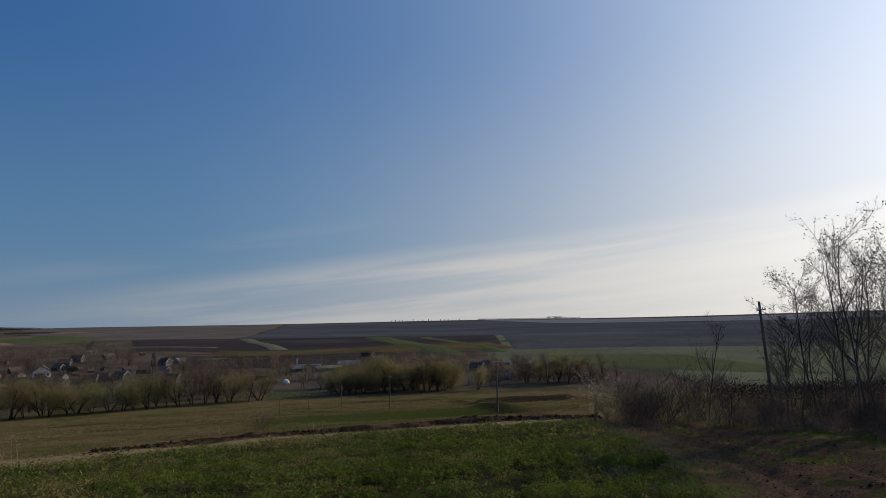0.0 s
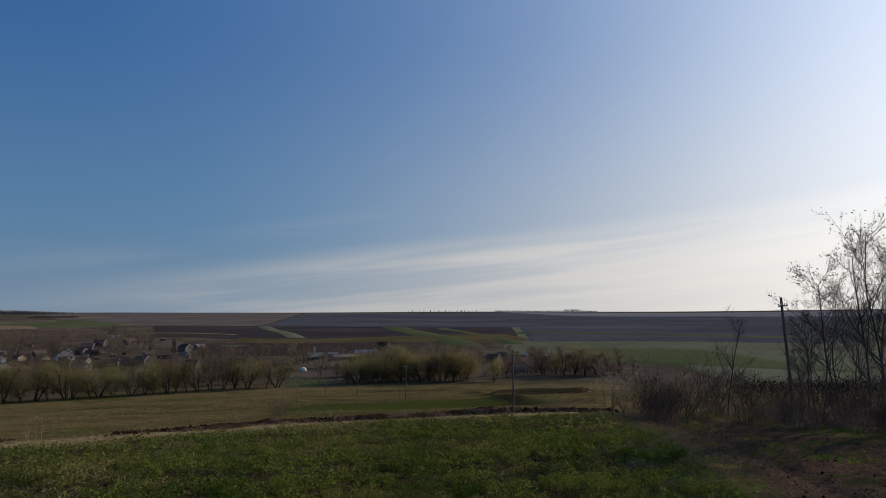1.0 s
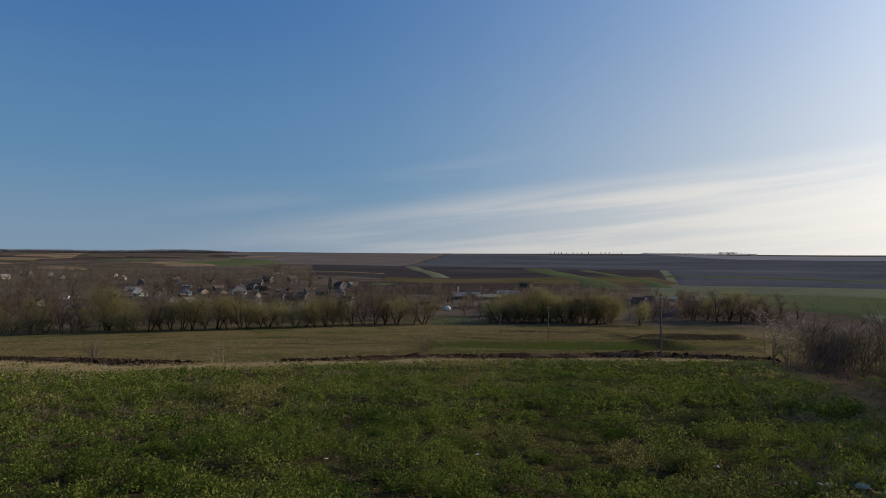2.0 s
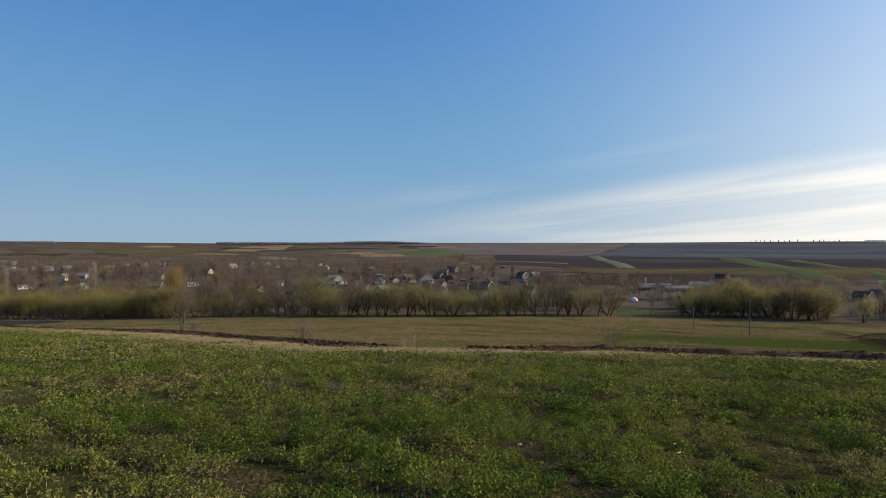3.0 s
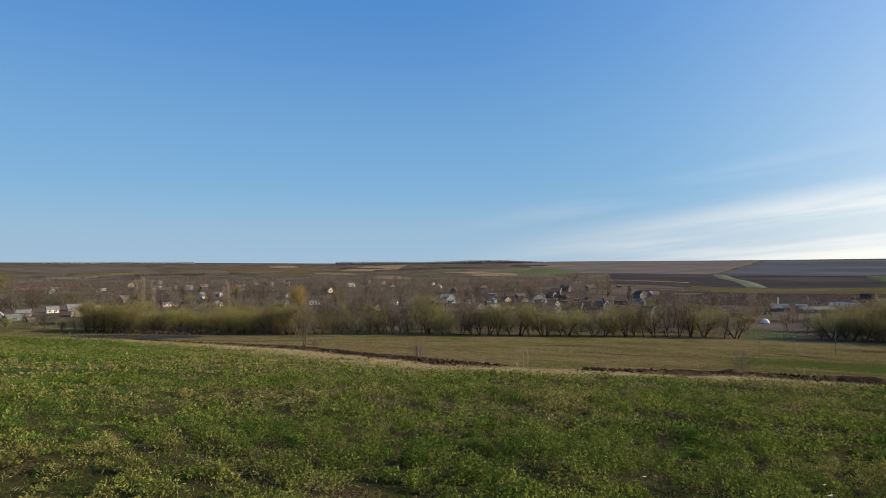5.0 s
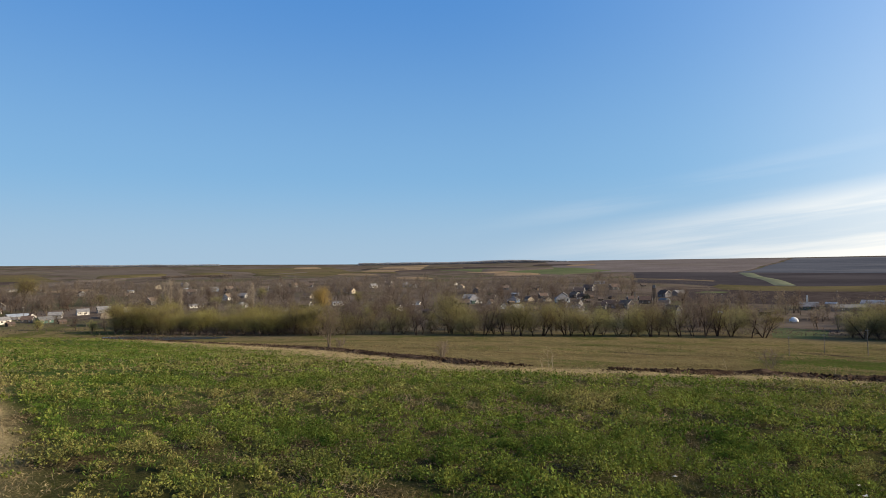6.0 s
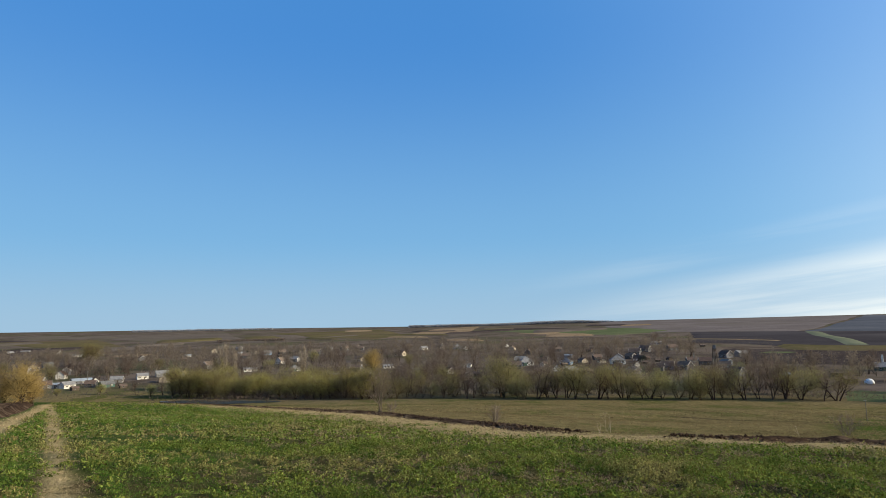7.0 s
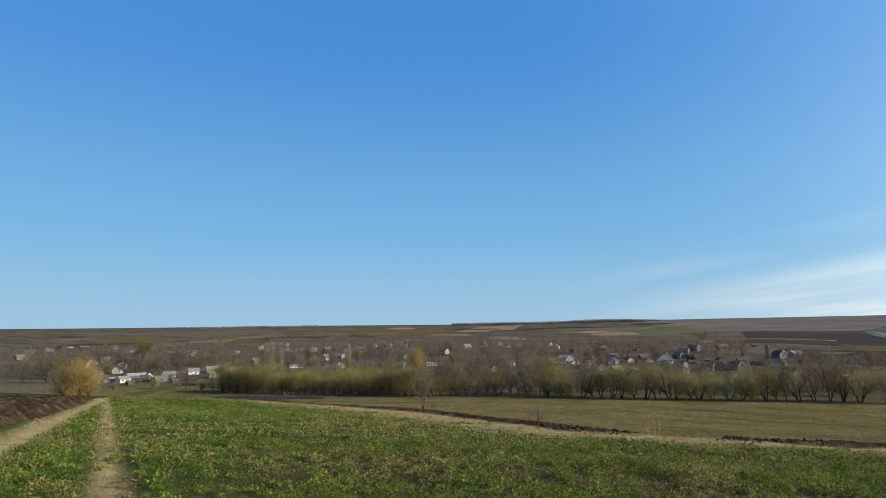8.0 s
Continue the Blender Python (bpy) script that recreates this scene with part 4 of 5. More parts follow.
def tree_mass(name, rows, label):
    """The village's further trees, in one mesh."""
    verts, faces, base = [], [], 0
    for at, pick, turn, size in rows:
        for part_name, me, material in KINDS["bare"][pick % 4]:
            co = np.empty(len(me.vertices) * 3, np.float32)
            me.vertices.foreach_get("co", co)
            ix = np.empty(len(me.loops), np.int32)
            me.loops.foreach_get("vertex_index", ix)
            m = np.array(standing(at, turn, size))
            co, ix = co.reshape(-1, 3), ix.reshape(-1, 4)
            if part_name == "trunk":      # the stem and its boughs alone
                kind_of = np.empty(len(me.polygons), np.int32)
                me.polygons.foreach_get("material_index", kind_of)
                ix = ix[kind_of == 0]
                co = co[:ix.max() + 1]
            if part_name == "crown":      # a sixth of the twigs, spread wider
                quads = co.reshape(-1, 4, 3)[::6]
                mid = quads.mean(1, keepdims=True)
                co, ix = (mid + (quads - mid) * 2.1).reshape(-1, 3), np.arange(len(quads) * 4).reshape(-1, 4)
            verts.append(co @ m[:3, :3].T + m[:3, 3])
            faces.append(ix + base)
            base += len(co)
    return thing(name, mesh_np(name, np.concatenate(verts), np.concatenate(faces)), M["twig"], label, "trees", "stuff")


tree_mass("village_trees", MASS, "leafless brown trees crowding the further village gardens")


def canopy(name, az0, az1, r, depth, height, label, n=900, seed=1, key="twig", width=5.0, rise=None):
    """A far wood as one mass of small clumps."""
    g = np.random.default_rng(seed)
    a = np.radians(g.uniform(az0, az1, n))
    rr = r + g.uniform(0, depth, n)
    x, y = -rr * np.sin(a), rr * np.cos(a)
    z = land(x, y) + g.uniform(0.0, 1.0, n) ** 0.5 * height * (0.8 + 0.3 * grain(x, y, 1 / 60, seed))
    if rise:      # height along the wood's length
        ground_z = land(x, y)
        z = ground_z + (z - ground_z) * np.interp(np.degrees(a), *rise)
    me = flakes(name, g, np.stack([x, y, z], 1), width, 1, 0.5)
    return thing(name, me, M[key], label, "wood", "stuff")


# Skyline trees take the haze as colour: much paler and bluer than bare twigs.
M["wood_hazed"] = surface("hazed_far_wood", (0.25, 0.26, 0.29), (0.33, 0.34, 0.37), 0.05, 6, bump=0, thin=0.5)
KINDS["far_poplar"] = [tree_parts(s, POPLAR, 13.0, 0.3, "far_bark", "wood_hazed", 0.9, 4, 1, 0.6, 0.02, 0.1) for s in (43, 44)]
LABELS["far_poplar"] = ("poplar_tree", "tall poplar in a row on the skyline", "tree", "skyline poplars")
canopy("distant_wood", 31.5, 50.2, 2420, 60, 10, "dark leafless wood along the distant skyline", 30000, 1, "wood_hazed", 1.9, ((31.5, 33, 36.5, 40, 45, 49.6, 50.2), (0.15, 0.5, 1.25, 0.8, 0.75, 0.9, 0.7)))
canopy("distant_wood", 62, 73, 2450, 40, 5, "low scrubby wood on the distant skyline", 4500, 2, "wood_hazed", 2.6)
canopy("distant_wood", -12, -3, 2500, 40, 6, "thin treeline on the distant skyline", 2600, 3, "wood_hazed", 1.5)
canopy("distant_wood", -10.6, -9.2, 2450, 30, 12, "small tree clump on the skyline", 90, 4, "wood_hazed", 3.5)
canopy("hillside_scrub", 61, 66.5, 1250, 40, 4.5, "dark scrub line on the far slope", 3200, 5, "twig", 1.0)
canopy("village_scrub", 20, 88, 330, 520, 3.2, "brown garden scrub and hedges between village houses", 40000, 6, "twig", 0.36)
canopy("farm_scrub", -14, -3.5, 326, 50, 4.5, "brown brush crowding round the farm sheds", 5000, 71, "twig", 0.5)
canopy("field_hedge", -38, -23, 97, 8, 1.7, "dark leafless hedge across the lower pasture", 4200, 72, "far_bark", 0.18)
canopy("stream_scrub", -1, 74, 285, 26, 2.4, "low brown reeds and brush along the stream", 9000, 7, "twig", 0.3)
for k in range(8):
    canopy("stream_brush", 53 + 2.1 * k, 55.1 + 2.1 * k, float(np.interp(54 + 2.1 * k, ROW_AZ, ROW_R)) + 4, 26, 3.4, "soft brown brush under the yellow willows", 1500, 80 + k, "twig", 0.3)
rng = np.random.default_rng(14)
for k in range(21):      # row of poplars on the skyline
    az = 4.6 - 6.4 * k / 20 + rng.uniform(-0.15, 0.15)
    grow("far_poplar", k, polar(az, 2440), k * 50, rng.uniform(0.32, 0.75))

# ---- poles ----


M["pole_wood"] = surface("grey_weathered_pole", (0.085, 0.077, 0.07), (0.18, 0.165, 0.15), 1.2, 12, bump=0.5, size=0.01, local=True, stretch=(4, 4, 0.5))


def utility_pole(label, height=8.6, top=0.10, foot=0.15):
    ob = tagged(new("utility_pole"), label, "pole", "power line poles")
    bm = bmesh.new()
    bmesh.ops.create_cone(bm, cap_ends=True, segments=12, radius1=foot, radius2=top, depth=height + 0.8, matrix=Matrix.Translation((0, 0, height / 2 - 0.4)))
    part("post", bm, M["pole_wood"], ob)
    part("crossarm", block(1.1, 0.08, 0.1, 0, -0.12, height - 0.75, 0.01), M["pole_wood"], ob)
    for x in (-0.48, -0.18, 0.18, 0.48):
        bm = bmesh.new()
        bmesh.ops.create_cone(bm, cap_ends=True, segments=8, radius1=0.055, radius2=0.035, depth=0.16, matrix=Matrix.Translation((x, -0.12, height - 0.56)))
        part("insulator", bm, M["glaze"], ob)
    part("brace", block(0.05, 0.05, 0.75, -0.02, -0.1, height - 1.45), M["iron"], ob)
    return ob


line_turn = 25.0
pole = put(utility_pole("weathered wooden power pole with short crossarm"), (27.4, 53.7), line_turn)
pole.matrix_basis = pole.matrix_basis @ Matrix.Rotation(radians(-4), 4, "Y")
LINE = [(27.4, 53.7)]
for az, r, size in ((-4.75, 93, 0.9), (4.8, 134, 0.86), (9.05, 172, 0.7), (11.85, 166, 0.52), (14.25, 142, 0.46)):
    LINE.append(polar(az, r))
    copy_thing(pole, standing(polar(az, r), line_turn, size, 0.0))


def overhead_wire(a, b, offset, sag):
    """A thin slack wire between the heads of two poles."""
    p, q = [Vector((x + offset, y, float(land(x, y)) + h)) for (x, y), h in ((a, 7.6), (b, 6.5))]
    data = bpy.data.curves.new("overhead_wire", "CURVE")
    data.dimensions, data.bevel_depth, data.bevel_resolution = "3D", 0.008, 0
    line = data.splines.new("POLY")
    line.points.add(16)
    for k, point in enumerate(line.points):
        c = p.lerp(q, k / 16)
        point.co = (c.x, c.y, c.z - sag * 4 * (k / 16) * (1 - k / 16), 1.0)
    return thing("overhead_wire", data, M["iron"], "thin slack wire between the power poles", "wire", "", "power line wires")


for k in range(2):
    for offset in (-0.4, 0.4):
        overhead_wire(LINE[k], LINE[k + 1], offset, 0.6)
for az, r, s in ((25.9, 430, 0.95), (19.0, 440, 0.9), (16.7, 440, 0.9), (10.9, 470, 1.0), (70.3, 440, 0.8), (36, 460, 0.9), (57, 470, 0.9), (46, 480, 0.8), (76, 430, 0.9), (78, 450, 0.8)):
    copy_thing(pole, standing(polar(az, r), az, s, 0.0))


def tower_pole():
    ob = tagged(new("transformer_mast"), "braced wooden mast carrying a transformer above the village", "mast")
    for x, lean in ((-2.0, 5.2), (2.0, -5.2), (-0.5, 1.0), (0.6, -1.0)):
        bm = bmesh.new()
        bmesh.ops.create_cone(bm, cap_ends=True, segments=8, radius1=0.24, radius2=0.16, depth=15.5, matrix=pose(x * 0.65, 0, 7.0, 0, lean, 0))
        part("leg", bm, M["wood"], ob)
    for z in (3.5, 7.5, 11.0):
        part("crosspiece", block(3.4 - z * 0.16, 0.2, 0.22, 0, 0.1, z), M["wood"], ob)
    part("transformer", block(1.7, 1.4, 2.0, 0.2, 0, 12.6, 0.08), M["iron"], ob)
    part("platform", block(2.6, 2.0, 0.2, 0.2, 0, 12.38), M["wood"], ob)
    return ob


put(tower_pole(), (-174, 385), 24)
frame_pole = tagged(new("braced_pole"), "pale wooden pole braced by a slanting strut", "pole")
for x, lean in ((-0.7, 5.0), (0.7, -5.0)):
    bm = bmesh.new()
    bmesh.ops.create_cone(bm, cap_ends=True, segments=8, radius1=0.2, radius2=0.14, depth=9.0, matrix=pose(x * 0.55, 0, 4.2, 0, lean, 0))
    part("post" if x < 0 else "strut", bm, M["pole_wood"], frame_pole)
part("crossarm", block(1.6, 0.14, 0.14, 0, 0.2, 8.0, 0.01), M["pole_wood"], frame_pole)
put(frame_pole, (-196, 404), 24)
pillar = tagged(new("pillar"), "white painted memorial pillar in the village", "pillar")
part("shaft", block(1.0, 1.0, 5.2, 0, 0, 0.6, 0.06), M["limewash"], pillar)
part("plinth", block(1.9, 1.9, 0.7, 0, 0, -0.1, 0.05), M["concrete"], pillar)
put(pillar, (-103, 450), 12)


def haystack():
    ob = tagged(new("covered_haystack"), "rounded haystack under white plastic sheeting", "haystack")
    bm = bmesh.new()
    bmesh.ops.create_icosphere(bm, subdivisions=3, radius=1.0)
    for v in bm.verts:
        c = v.co
        k = 1 + 0.06 * noise.noise(c * 2.4)
        v.co = Vector((c.x * 3.3 * k, c.y * 2.5 * k, max(-0.3, c.z) * 3.0 * k + 1.0))
    part("sheeting", bm, M["tarp"], ob)
    part("base", block(5.6, 4.2, 0.9, 0, 0, -0.1, 0.15), M["straw"], ob)
    return ob


put(haystack(), (-85, 345), 20, 0.62)

# ---- pond by the stream ----
pond_a = np.linspace(0, 2 * math.pi, 48, endpoint=False)
pa, pb = np.array(polar(70.8, 318)), np.array(polar(61.5, 288))
mid, half = (pa + pb) / 2, (pb - pa) / 2
side = np.array([-half[1], half[0]]) / np.linalg.norm(half) * 6.5
rim = [mid + half * math.cos(a) * (1 + 0.06 * math.sin(5 * a)) + side * math.sin(a) * (1 + 0.2 * math.sin(3 * a)) for a in pond_a]
bm = bmesh.new()
level = max(float(land(*p)) for p in rim) + 0.12
bm.faces.new([bm.verts.new((p[0], p[1], level)) for p in rim])
me = bpy.data.meshes.new("pond")
bm.to_mesh(me), bm.free()
thing("pond", me, M["water"], "still dark pond in the valley meadow", "water", "structure")

# ---- turned earth along the lower rim of the crop ----


def earth_bank(x0, x1, height, width, seed, label):
    n, m = int(abs(x1 - x0) / 0.16), 17
    xs = np.linspace(x0, x1, n)
    s = np.linspace(-1, 1, m)
    u = (xs - x0) / (x1 - x0)
    taper = smooth(0, 0.12, u) * smooth(0, 0.12, 1 - u)
    w = width * (0.7 + 0.8 * grain(xs, xs * 0, 0.35, seed)) * (0.3 + 0.7 * taper)
    px = np.repeat(xs[:, None], m, 1)
    py = bank_y(px) + s[None, :] * w[:, None]
    crest = (1 - s[None, :] ** 2) * taper[:, None] * height * (0.45 + 1.1 * grain(px, py, 0.5, seed + 1)) * (1 + 0.6 * np.exp(-((px - 3.2) / 3.4) ** 2))
    clods = (grain(px, py, 1.8, seed + 2) - 0.4) * 0.16 + (grain(px, py, 4.1, seed + 3) - 0.5) * 0.10
    pz = base_land(px, py) + crest + clods * taper[:, None] * (1 - s[None, :] ** 4) - 0.12 * np.abs(s[None, :]) ** 6
    me = mesh_np("earth_bank", np.dstack([px, py, pz]).reshape(-1, 3), grid_faces(n, m)[:, ::-1])
    return thing("earth_bank", me, M["clod"], label, "bank", "structure")


earth_bank(-100, -25, 0.2, 1.6, 31, "dark ridge of turned earth below the crop")
earth_bank(-21, 11.2, 0.26, 1.3, 41, "dark ridge of turned clods below the crop")


def earth_clods(x0, x1, n, seed, label):
    """Loose clods lying on and beside the bank."""
    g = np.random.default_rng(seed)
    x = g.uniform(x0, x1, n)
    y = bank_y(x) + g.normal(size=n) * 1.1
    s = 0.035 + 0.13 * g.random(n) ** 3
    z = base_land(x, y) + np.maximum(0, (0.2 + 0.15 * np.exp(-((x - 3.2) / 3.4) ** 2)) * (1 - ((y - bank_y(x)) / 1.4) ** 2)) + s * 0.3
    eight = np.array([(1, 0, 0), (-1, 0, 0), (0, 1, 0), (0, -1, 0), (0, 0, 0.8), (0, 0, -0.8)])
    v = eight[None] * (s[:, None, None] * g.uniform(0.6, 1.4, (n, 6, 1))) + g.normal(size=(n, 6, 3)) * s[:, None, None] * 0.2 + np.stack([x, y, z], 1)[:, None]
    tri = np.array([(0, 2, 4), (2, 1, 4), (1, 3, 4), (3, 0, 4), (2, 0, 5), (1, 2, 5), (3, 1, 5), (0, 3, 5)])
    f = tri[None] + np.arange(n)[:, None, None] * 6
    return thing("earth_clods", mesh_np("earth_clods", v.reshape(-1, 3), f.reshape(-1, 3)), M["clod"], label, "clods", "stuff")


earth_clods(-95, -26, 4200, 35, "loose dark clods along the turned earth")
earth_clods(-21, 11, 3200, 45, "loose dark clods along the turned earth")


def track_clods(n, seed):
    """Small clods and stones lying on the track."""
    g = np.random.default_rng(seed)
    y = 6 + 40 * g.random(n) ** 1.3
    x = track_x(y) + g.normal(size=n) * 1.5
    s = 0.010 + 0.035 * g.random(n) ** 5
    eight = np.array([(1, 0, 0), (-1, 0, 0), (0, 1, 0), (0, -1, 0), (0, 0, 0.7), (0, 0, -0.7)])
    v = eight[None] * (s[:, None, None] * g.uniform(0.6, 1.4, (n, 6, 1))) + np.stack([x, y, land(x, y) + s * 0.25], 1)[:, None]
    tri = np.array([(0, 2, 4), (2, 1, 4), (1, 3, 4), (3, 0, 4), (2, 0, 5), (1, 2, 5), (3, 1, 5), (0, 3, 5)])
    f = tri[None] + np.arange(n)[:, None, None] * 6
    return thing("track_clods", mesh_np("track_clods", v.reshape(-1, 3), f.reshape(-1, 3)), M["clod"], "small earth clods scattered on the track", "clods", "stuff")


track_clods(2200, 47)
gx1, gy1 = np.meshgrid(np.linspace(-88, -22, 260), np.linspace(0, 1, 70), indexing="ij")
py1 = plough_y(gx1) - 0.6 - gy1 * 26
ridge = np.abs(np.sin((py1 + gx1 * 0.235) * 4.2)) * 0.14 + grain(gx1, py1, 2.2, 51) * 0.42 + grain(gx1, py1, 5, 52) * 0.2
me = mesh_np("ploughed_land", np.dstack([gx1, py1, base_land(gx1, py1) - 0.05 + ridge * smooth(0, 0.03, gy1)]).reshape(-1, 3), grid_faces(260, 70))
thing("ploughed_land", me, M["clod"], "freshly ploughed dark land beside the crop", "field", "structure")

# ---- hedge and trees beside the track ----
LOCUST = dict(pieces=(9, 6, 4, 2), kids=(16, 9, 6), bare=(0.26, 0.2, 0.15, 0), angle=(26, 58), ratio=(0.26, 0.5), thin=0.0045, bend=0.09, lift=0.08)


def locust(seed, height, stems, at, turn):
    g = np.random.default_rng(seed)
    pieces = stemmed(g, LOCUST, height, stems, 0.046, 0.10, 0.35)
    ends = [q for p, q, r0, r1, level in pieces if level == 3 and q[2] > height * 0.62]
    keep = [e for e in ends if g.random() < 0.055]
    parts = (("trunk", tubes("trunk", pieces, (8, 5, 4, 3)), M["bark"]),
             ("crown", flakes("crown", g, keep, 0.042, 4, 0.09), M["pod"]))
    ob = plant("locust_tree", parts, at, "slender leafless locust tree with dark hanging seed pods", "tree", "trees beside the track", turn)
    for child in ob.children:
        if child.name.startswith("crown"):
            tagged(child, "dark dry seed pods", "", "", "stuff")
    return ob


near_trees = [locust(101, 7.2, 1, polar(-32.3, 27), 0), locust(102, 5.9, 1, polar(-30.4, 29), 90), locust(103, 7.0, 1, polar(-35.0, 26.5), 200), locust(104, 4.9, 1, polar(-28.6, 32), 40)]
for k, (az, r, s, turn) in enumerate(((-29.5, 33, 0.8, 40), (-31.2, 30, 0.85, 130), (-33.2, 29, 0.95, 300), (-27.9, 34, 0.62, 70), (-34.1, 31, 1.0, 160), (-36.2, 27, 1.0, 10), (-37.6, 28, 1.0, 250), (-31.8, 34, 0.95, 210), (-35.6, 32, 0.95, 330), (-39.2, 26, 1.0, 100),
                                      (-43.5, 26, 1.0, 40), (-46, 25, 1.0, 60), (-28.9, 29, 0.62, 200), (-27.4, 31, 0.5, 330), (-30.6, 31, 0.72, 15), (-33.8, 33, 0.85, 120), (-50, 24, 1.0, 15), (-55, 23, 0.95, 140))):
    copy_thing(near_trees[k % 4], standing(polar(az, r), turn, s))
g = np.random.default_rng(77)
sap = stemmed(g, {**LOCUST, "kids": (14, 7, 4), "bend": 0.06}, 5.6, 1, 0.05, 0.04, 0.0)
plant("sapling", [("trunk", tubes("trunk", sap, (6, 4, 3, 3)), M["bark"])], polar(-22.6, 36), "thin leafless sapling rising from the hedge", "tree")


def bush_parts(seed, height, stems, flower=None):
    g = np.random.default_rng(seed)
    pieces = stemmed(g, {**BUSH, "thin": 0.007}, height, stems, 0.02 if flower else 0.013, 0.1 if flower else 0.36, 0.2 if flower else 0.5)
    parts = [("stem_tangle", tubes("stem_tangle", pieces, (4, 3, 3)), M["bramble"])]
    if flower:
        ends = [q for p, q, r0, r1, level in pieces if level >= 1 and q[2] > height * 0.35]
        parts.append(("blossom", flakes("blossom", g, ends, 0.033, 2, 0.07), M["blossom"]))
    return parts


bushes = []
for seed, height in ((201, 2.2), (202, 1.9), (203, 2.7)):
    at = polar(-14 - 3 * (seed - 200), 38)
    bushes.append(plant("hedge_bush", bush_parts(seed, height, 9), at, "tangled leafless brown hedge bush", "bush", "hedge bushes"))
for _ in range(110):
    along = rng.uniform(0, 1) ** 1.4
    az = -14.8 - 36 * along
    r = np.interp(az, [-50, -36, -28, -20, -12], [20, 24, 29, 37, 43]) + rng.normal() * 2.4
    at = polar(az, r)
    if at[0] > track_x(at[1]) + (2.6 if at[1] < 29 else -1.6) and (r < 34 or rng.random() < 0.5):
        copy_thing(bushes[int(rng.integers(3))], standing(at, rng.uniform(0, 360), rng.uniform(0.4, 1.0) * (1.3 if az > -25 else 0.9)))
flower = plant("blossoming_bush", bush_parts(211, 2.7, 4, True), polar(-13.3, 39.5), "bush with sparse white spring blossom", "bush", "blossoming bushes")
copy_thing(flower, standing(polar(-14.4, 39.5), 130, 0.85))
birch = np.random.default_rng(321)
plant("young_tree", [("trunk", tubes("trunk", stemmed(birch, {**BARE, "thin": 0.02}, 4.8, 4, 0.07, 0.24, 0.15), (5, 4, 3, 3)), M["pale_twig"])], polar(52.74, 84), "pale leafless young tree beside the bank", "tree")
for az, r, h, seed, label in ((51.9, 82, 1.2, 301, "low leafless bush beside the bank"), (15.6, 66, 1.9, 302, "small leafless bush on the meadow"), (42.8, 62, 1.6, 303, "thin leafless shrub beside the bank")):
    plant("bare_shrub", [("stem_tangle", tubes("stem_tangle", stemmed(np.random.default_rng(seed), {**BUSH, "thin": 0.012}, h, 5 if h > 3 else 8, 0.03, 0.22, 0.15), (4, 3, 3)), M["pale_twig" if h > 3 else "bramble"])], polar(az, r), label, "bush")
for az, r, h, seed in ((33.1, 46.5, 1.7, 311), (33.45, 46.5, 1.5, 312), (34.0, 45, 0.9, 313), (11.2, 56, 1.2, 314), (42.85, 60, 1.6, 315), (18.8, 57, 1.0, 316)):
    plant("dry_stalk", [("stem_tangle", tubes("stem_tangle", stemmed(np.random.default_rng(seed), {**BUSH, "kids": (3, 2), "thin": 0.006}, h, 1, 0.022, 0.06), (4, 3, 3)), M["poplar_twig"])], polar(az, r), "single pale dry weed stalk beside the field", "weed", "dry stalks")

# ---- crop, grass and litter of the near field ----


def blades(name, seed, r0, r1, density, per, size, tall, key, label, where, tuft, az0=-48.0, az1=96.0, slim=0.45, upright=0.5):
    """Small leafy plants scattered over a ring sector, in one mesh."""
    g = np.random.default_rng(seed)
    area = 0.5 * (r1 * r1 - r0 * r0) * radians(az1 - az0)
    n = int(area * density)
    r = np.sqrt(g.uniform(r0 * r0, r1 * r1, n))
    a = np.radians(g.uniform(az0, az1, n))
    x, y = -r * np.sin(a), r * np.cos(a)
    keep = g.random(n) < where(x, y)
    x, y = x[keep], y[keep]
    z = land(x, y)
    n = len(x)
    vigour = 0.3 + 0.45 * grain(x, y, 0.5, 61) + 0.85 * smooth(0.25, 0.75, grain(x, y, 2.0, 72))
    px, py = np.repeat(x, per), np.repeat(y, per)
    vg = np.repeat(vigour, per) * g.uniform(0.6, 1.3, n * per)
    wide = np.repeat(tuft * g.uniform(0.5, 1.5, n), per)
    ox, oy = g.normal(size=n * per) * wide, g.normal(size=n * per) * wide
    dome = np.exp(-(ox * ox + oy * oy) / (2.2 * wide * wide + 1e-6))
    h = tall * vg * g.uniform(0.2, 1.0, n * per) * (0.25 + 0.75 * dome)
    c = np.stack([px + ox, py + oy, np.repeat(z, per) + h], 1)
    d = g.normal(size=(n * per, 3))
    d[:, 2] = d[:, 2] * upright + upright
    d /= np.linalg.norm(d, axis=1)[:, None]
    e = np.cross(d, g.normal(size=(n * per, 3)))
    e /= np.linalg.norm(e, axis=1)[:, None]
    s = (size * (0.72 + 0.28 * vg))[:, None]
    v = np.stack([c - d * s, c + e * s * slim, c + d * s, c - e * s * slim], 1).reshape(-1, 3)
    me = mesh_np(name, v, np.arange(len(v)).reshape(-1, 4))
    return thing(name, me, M[key], label, "plants", "stuff")


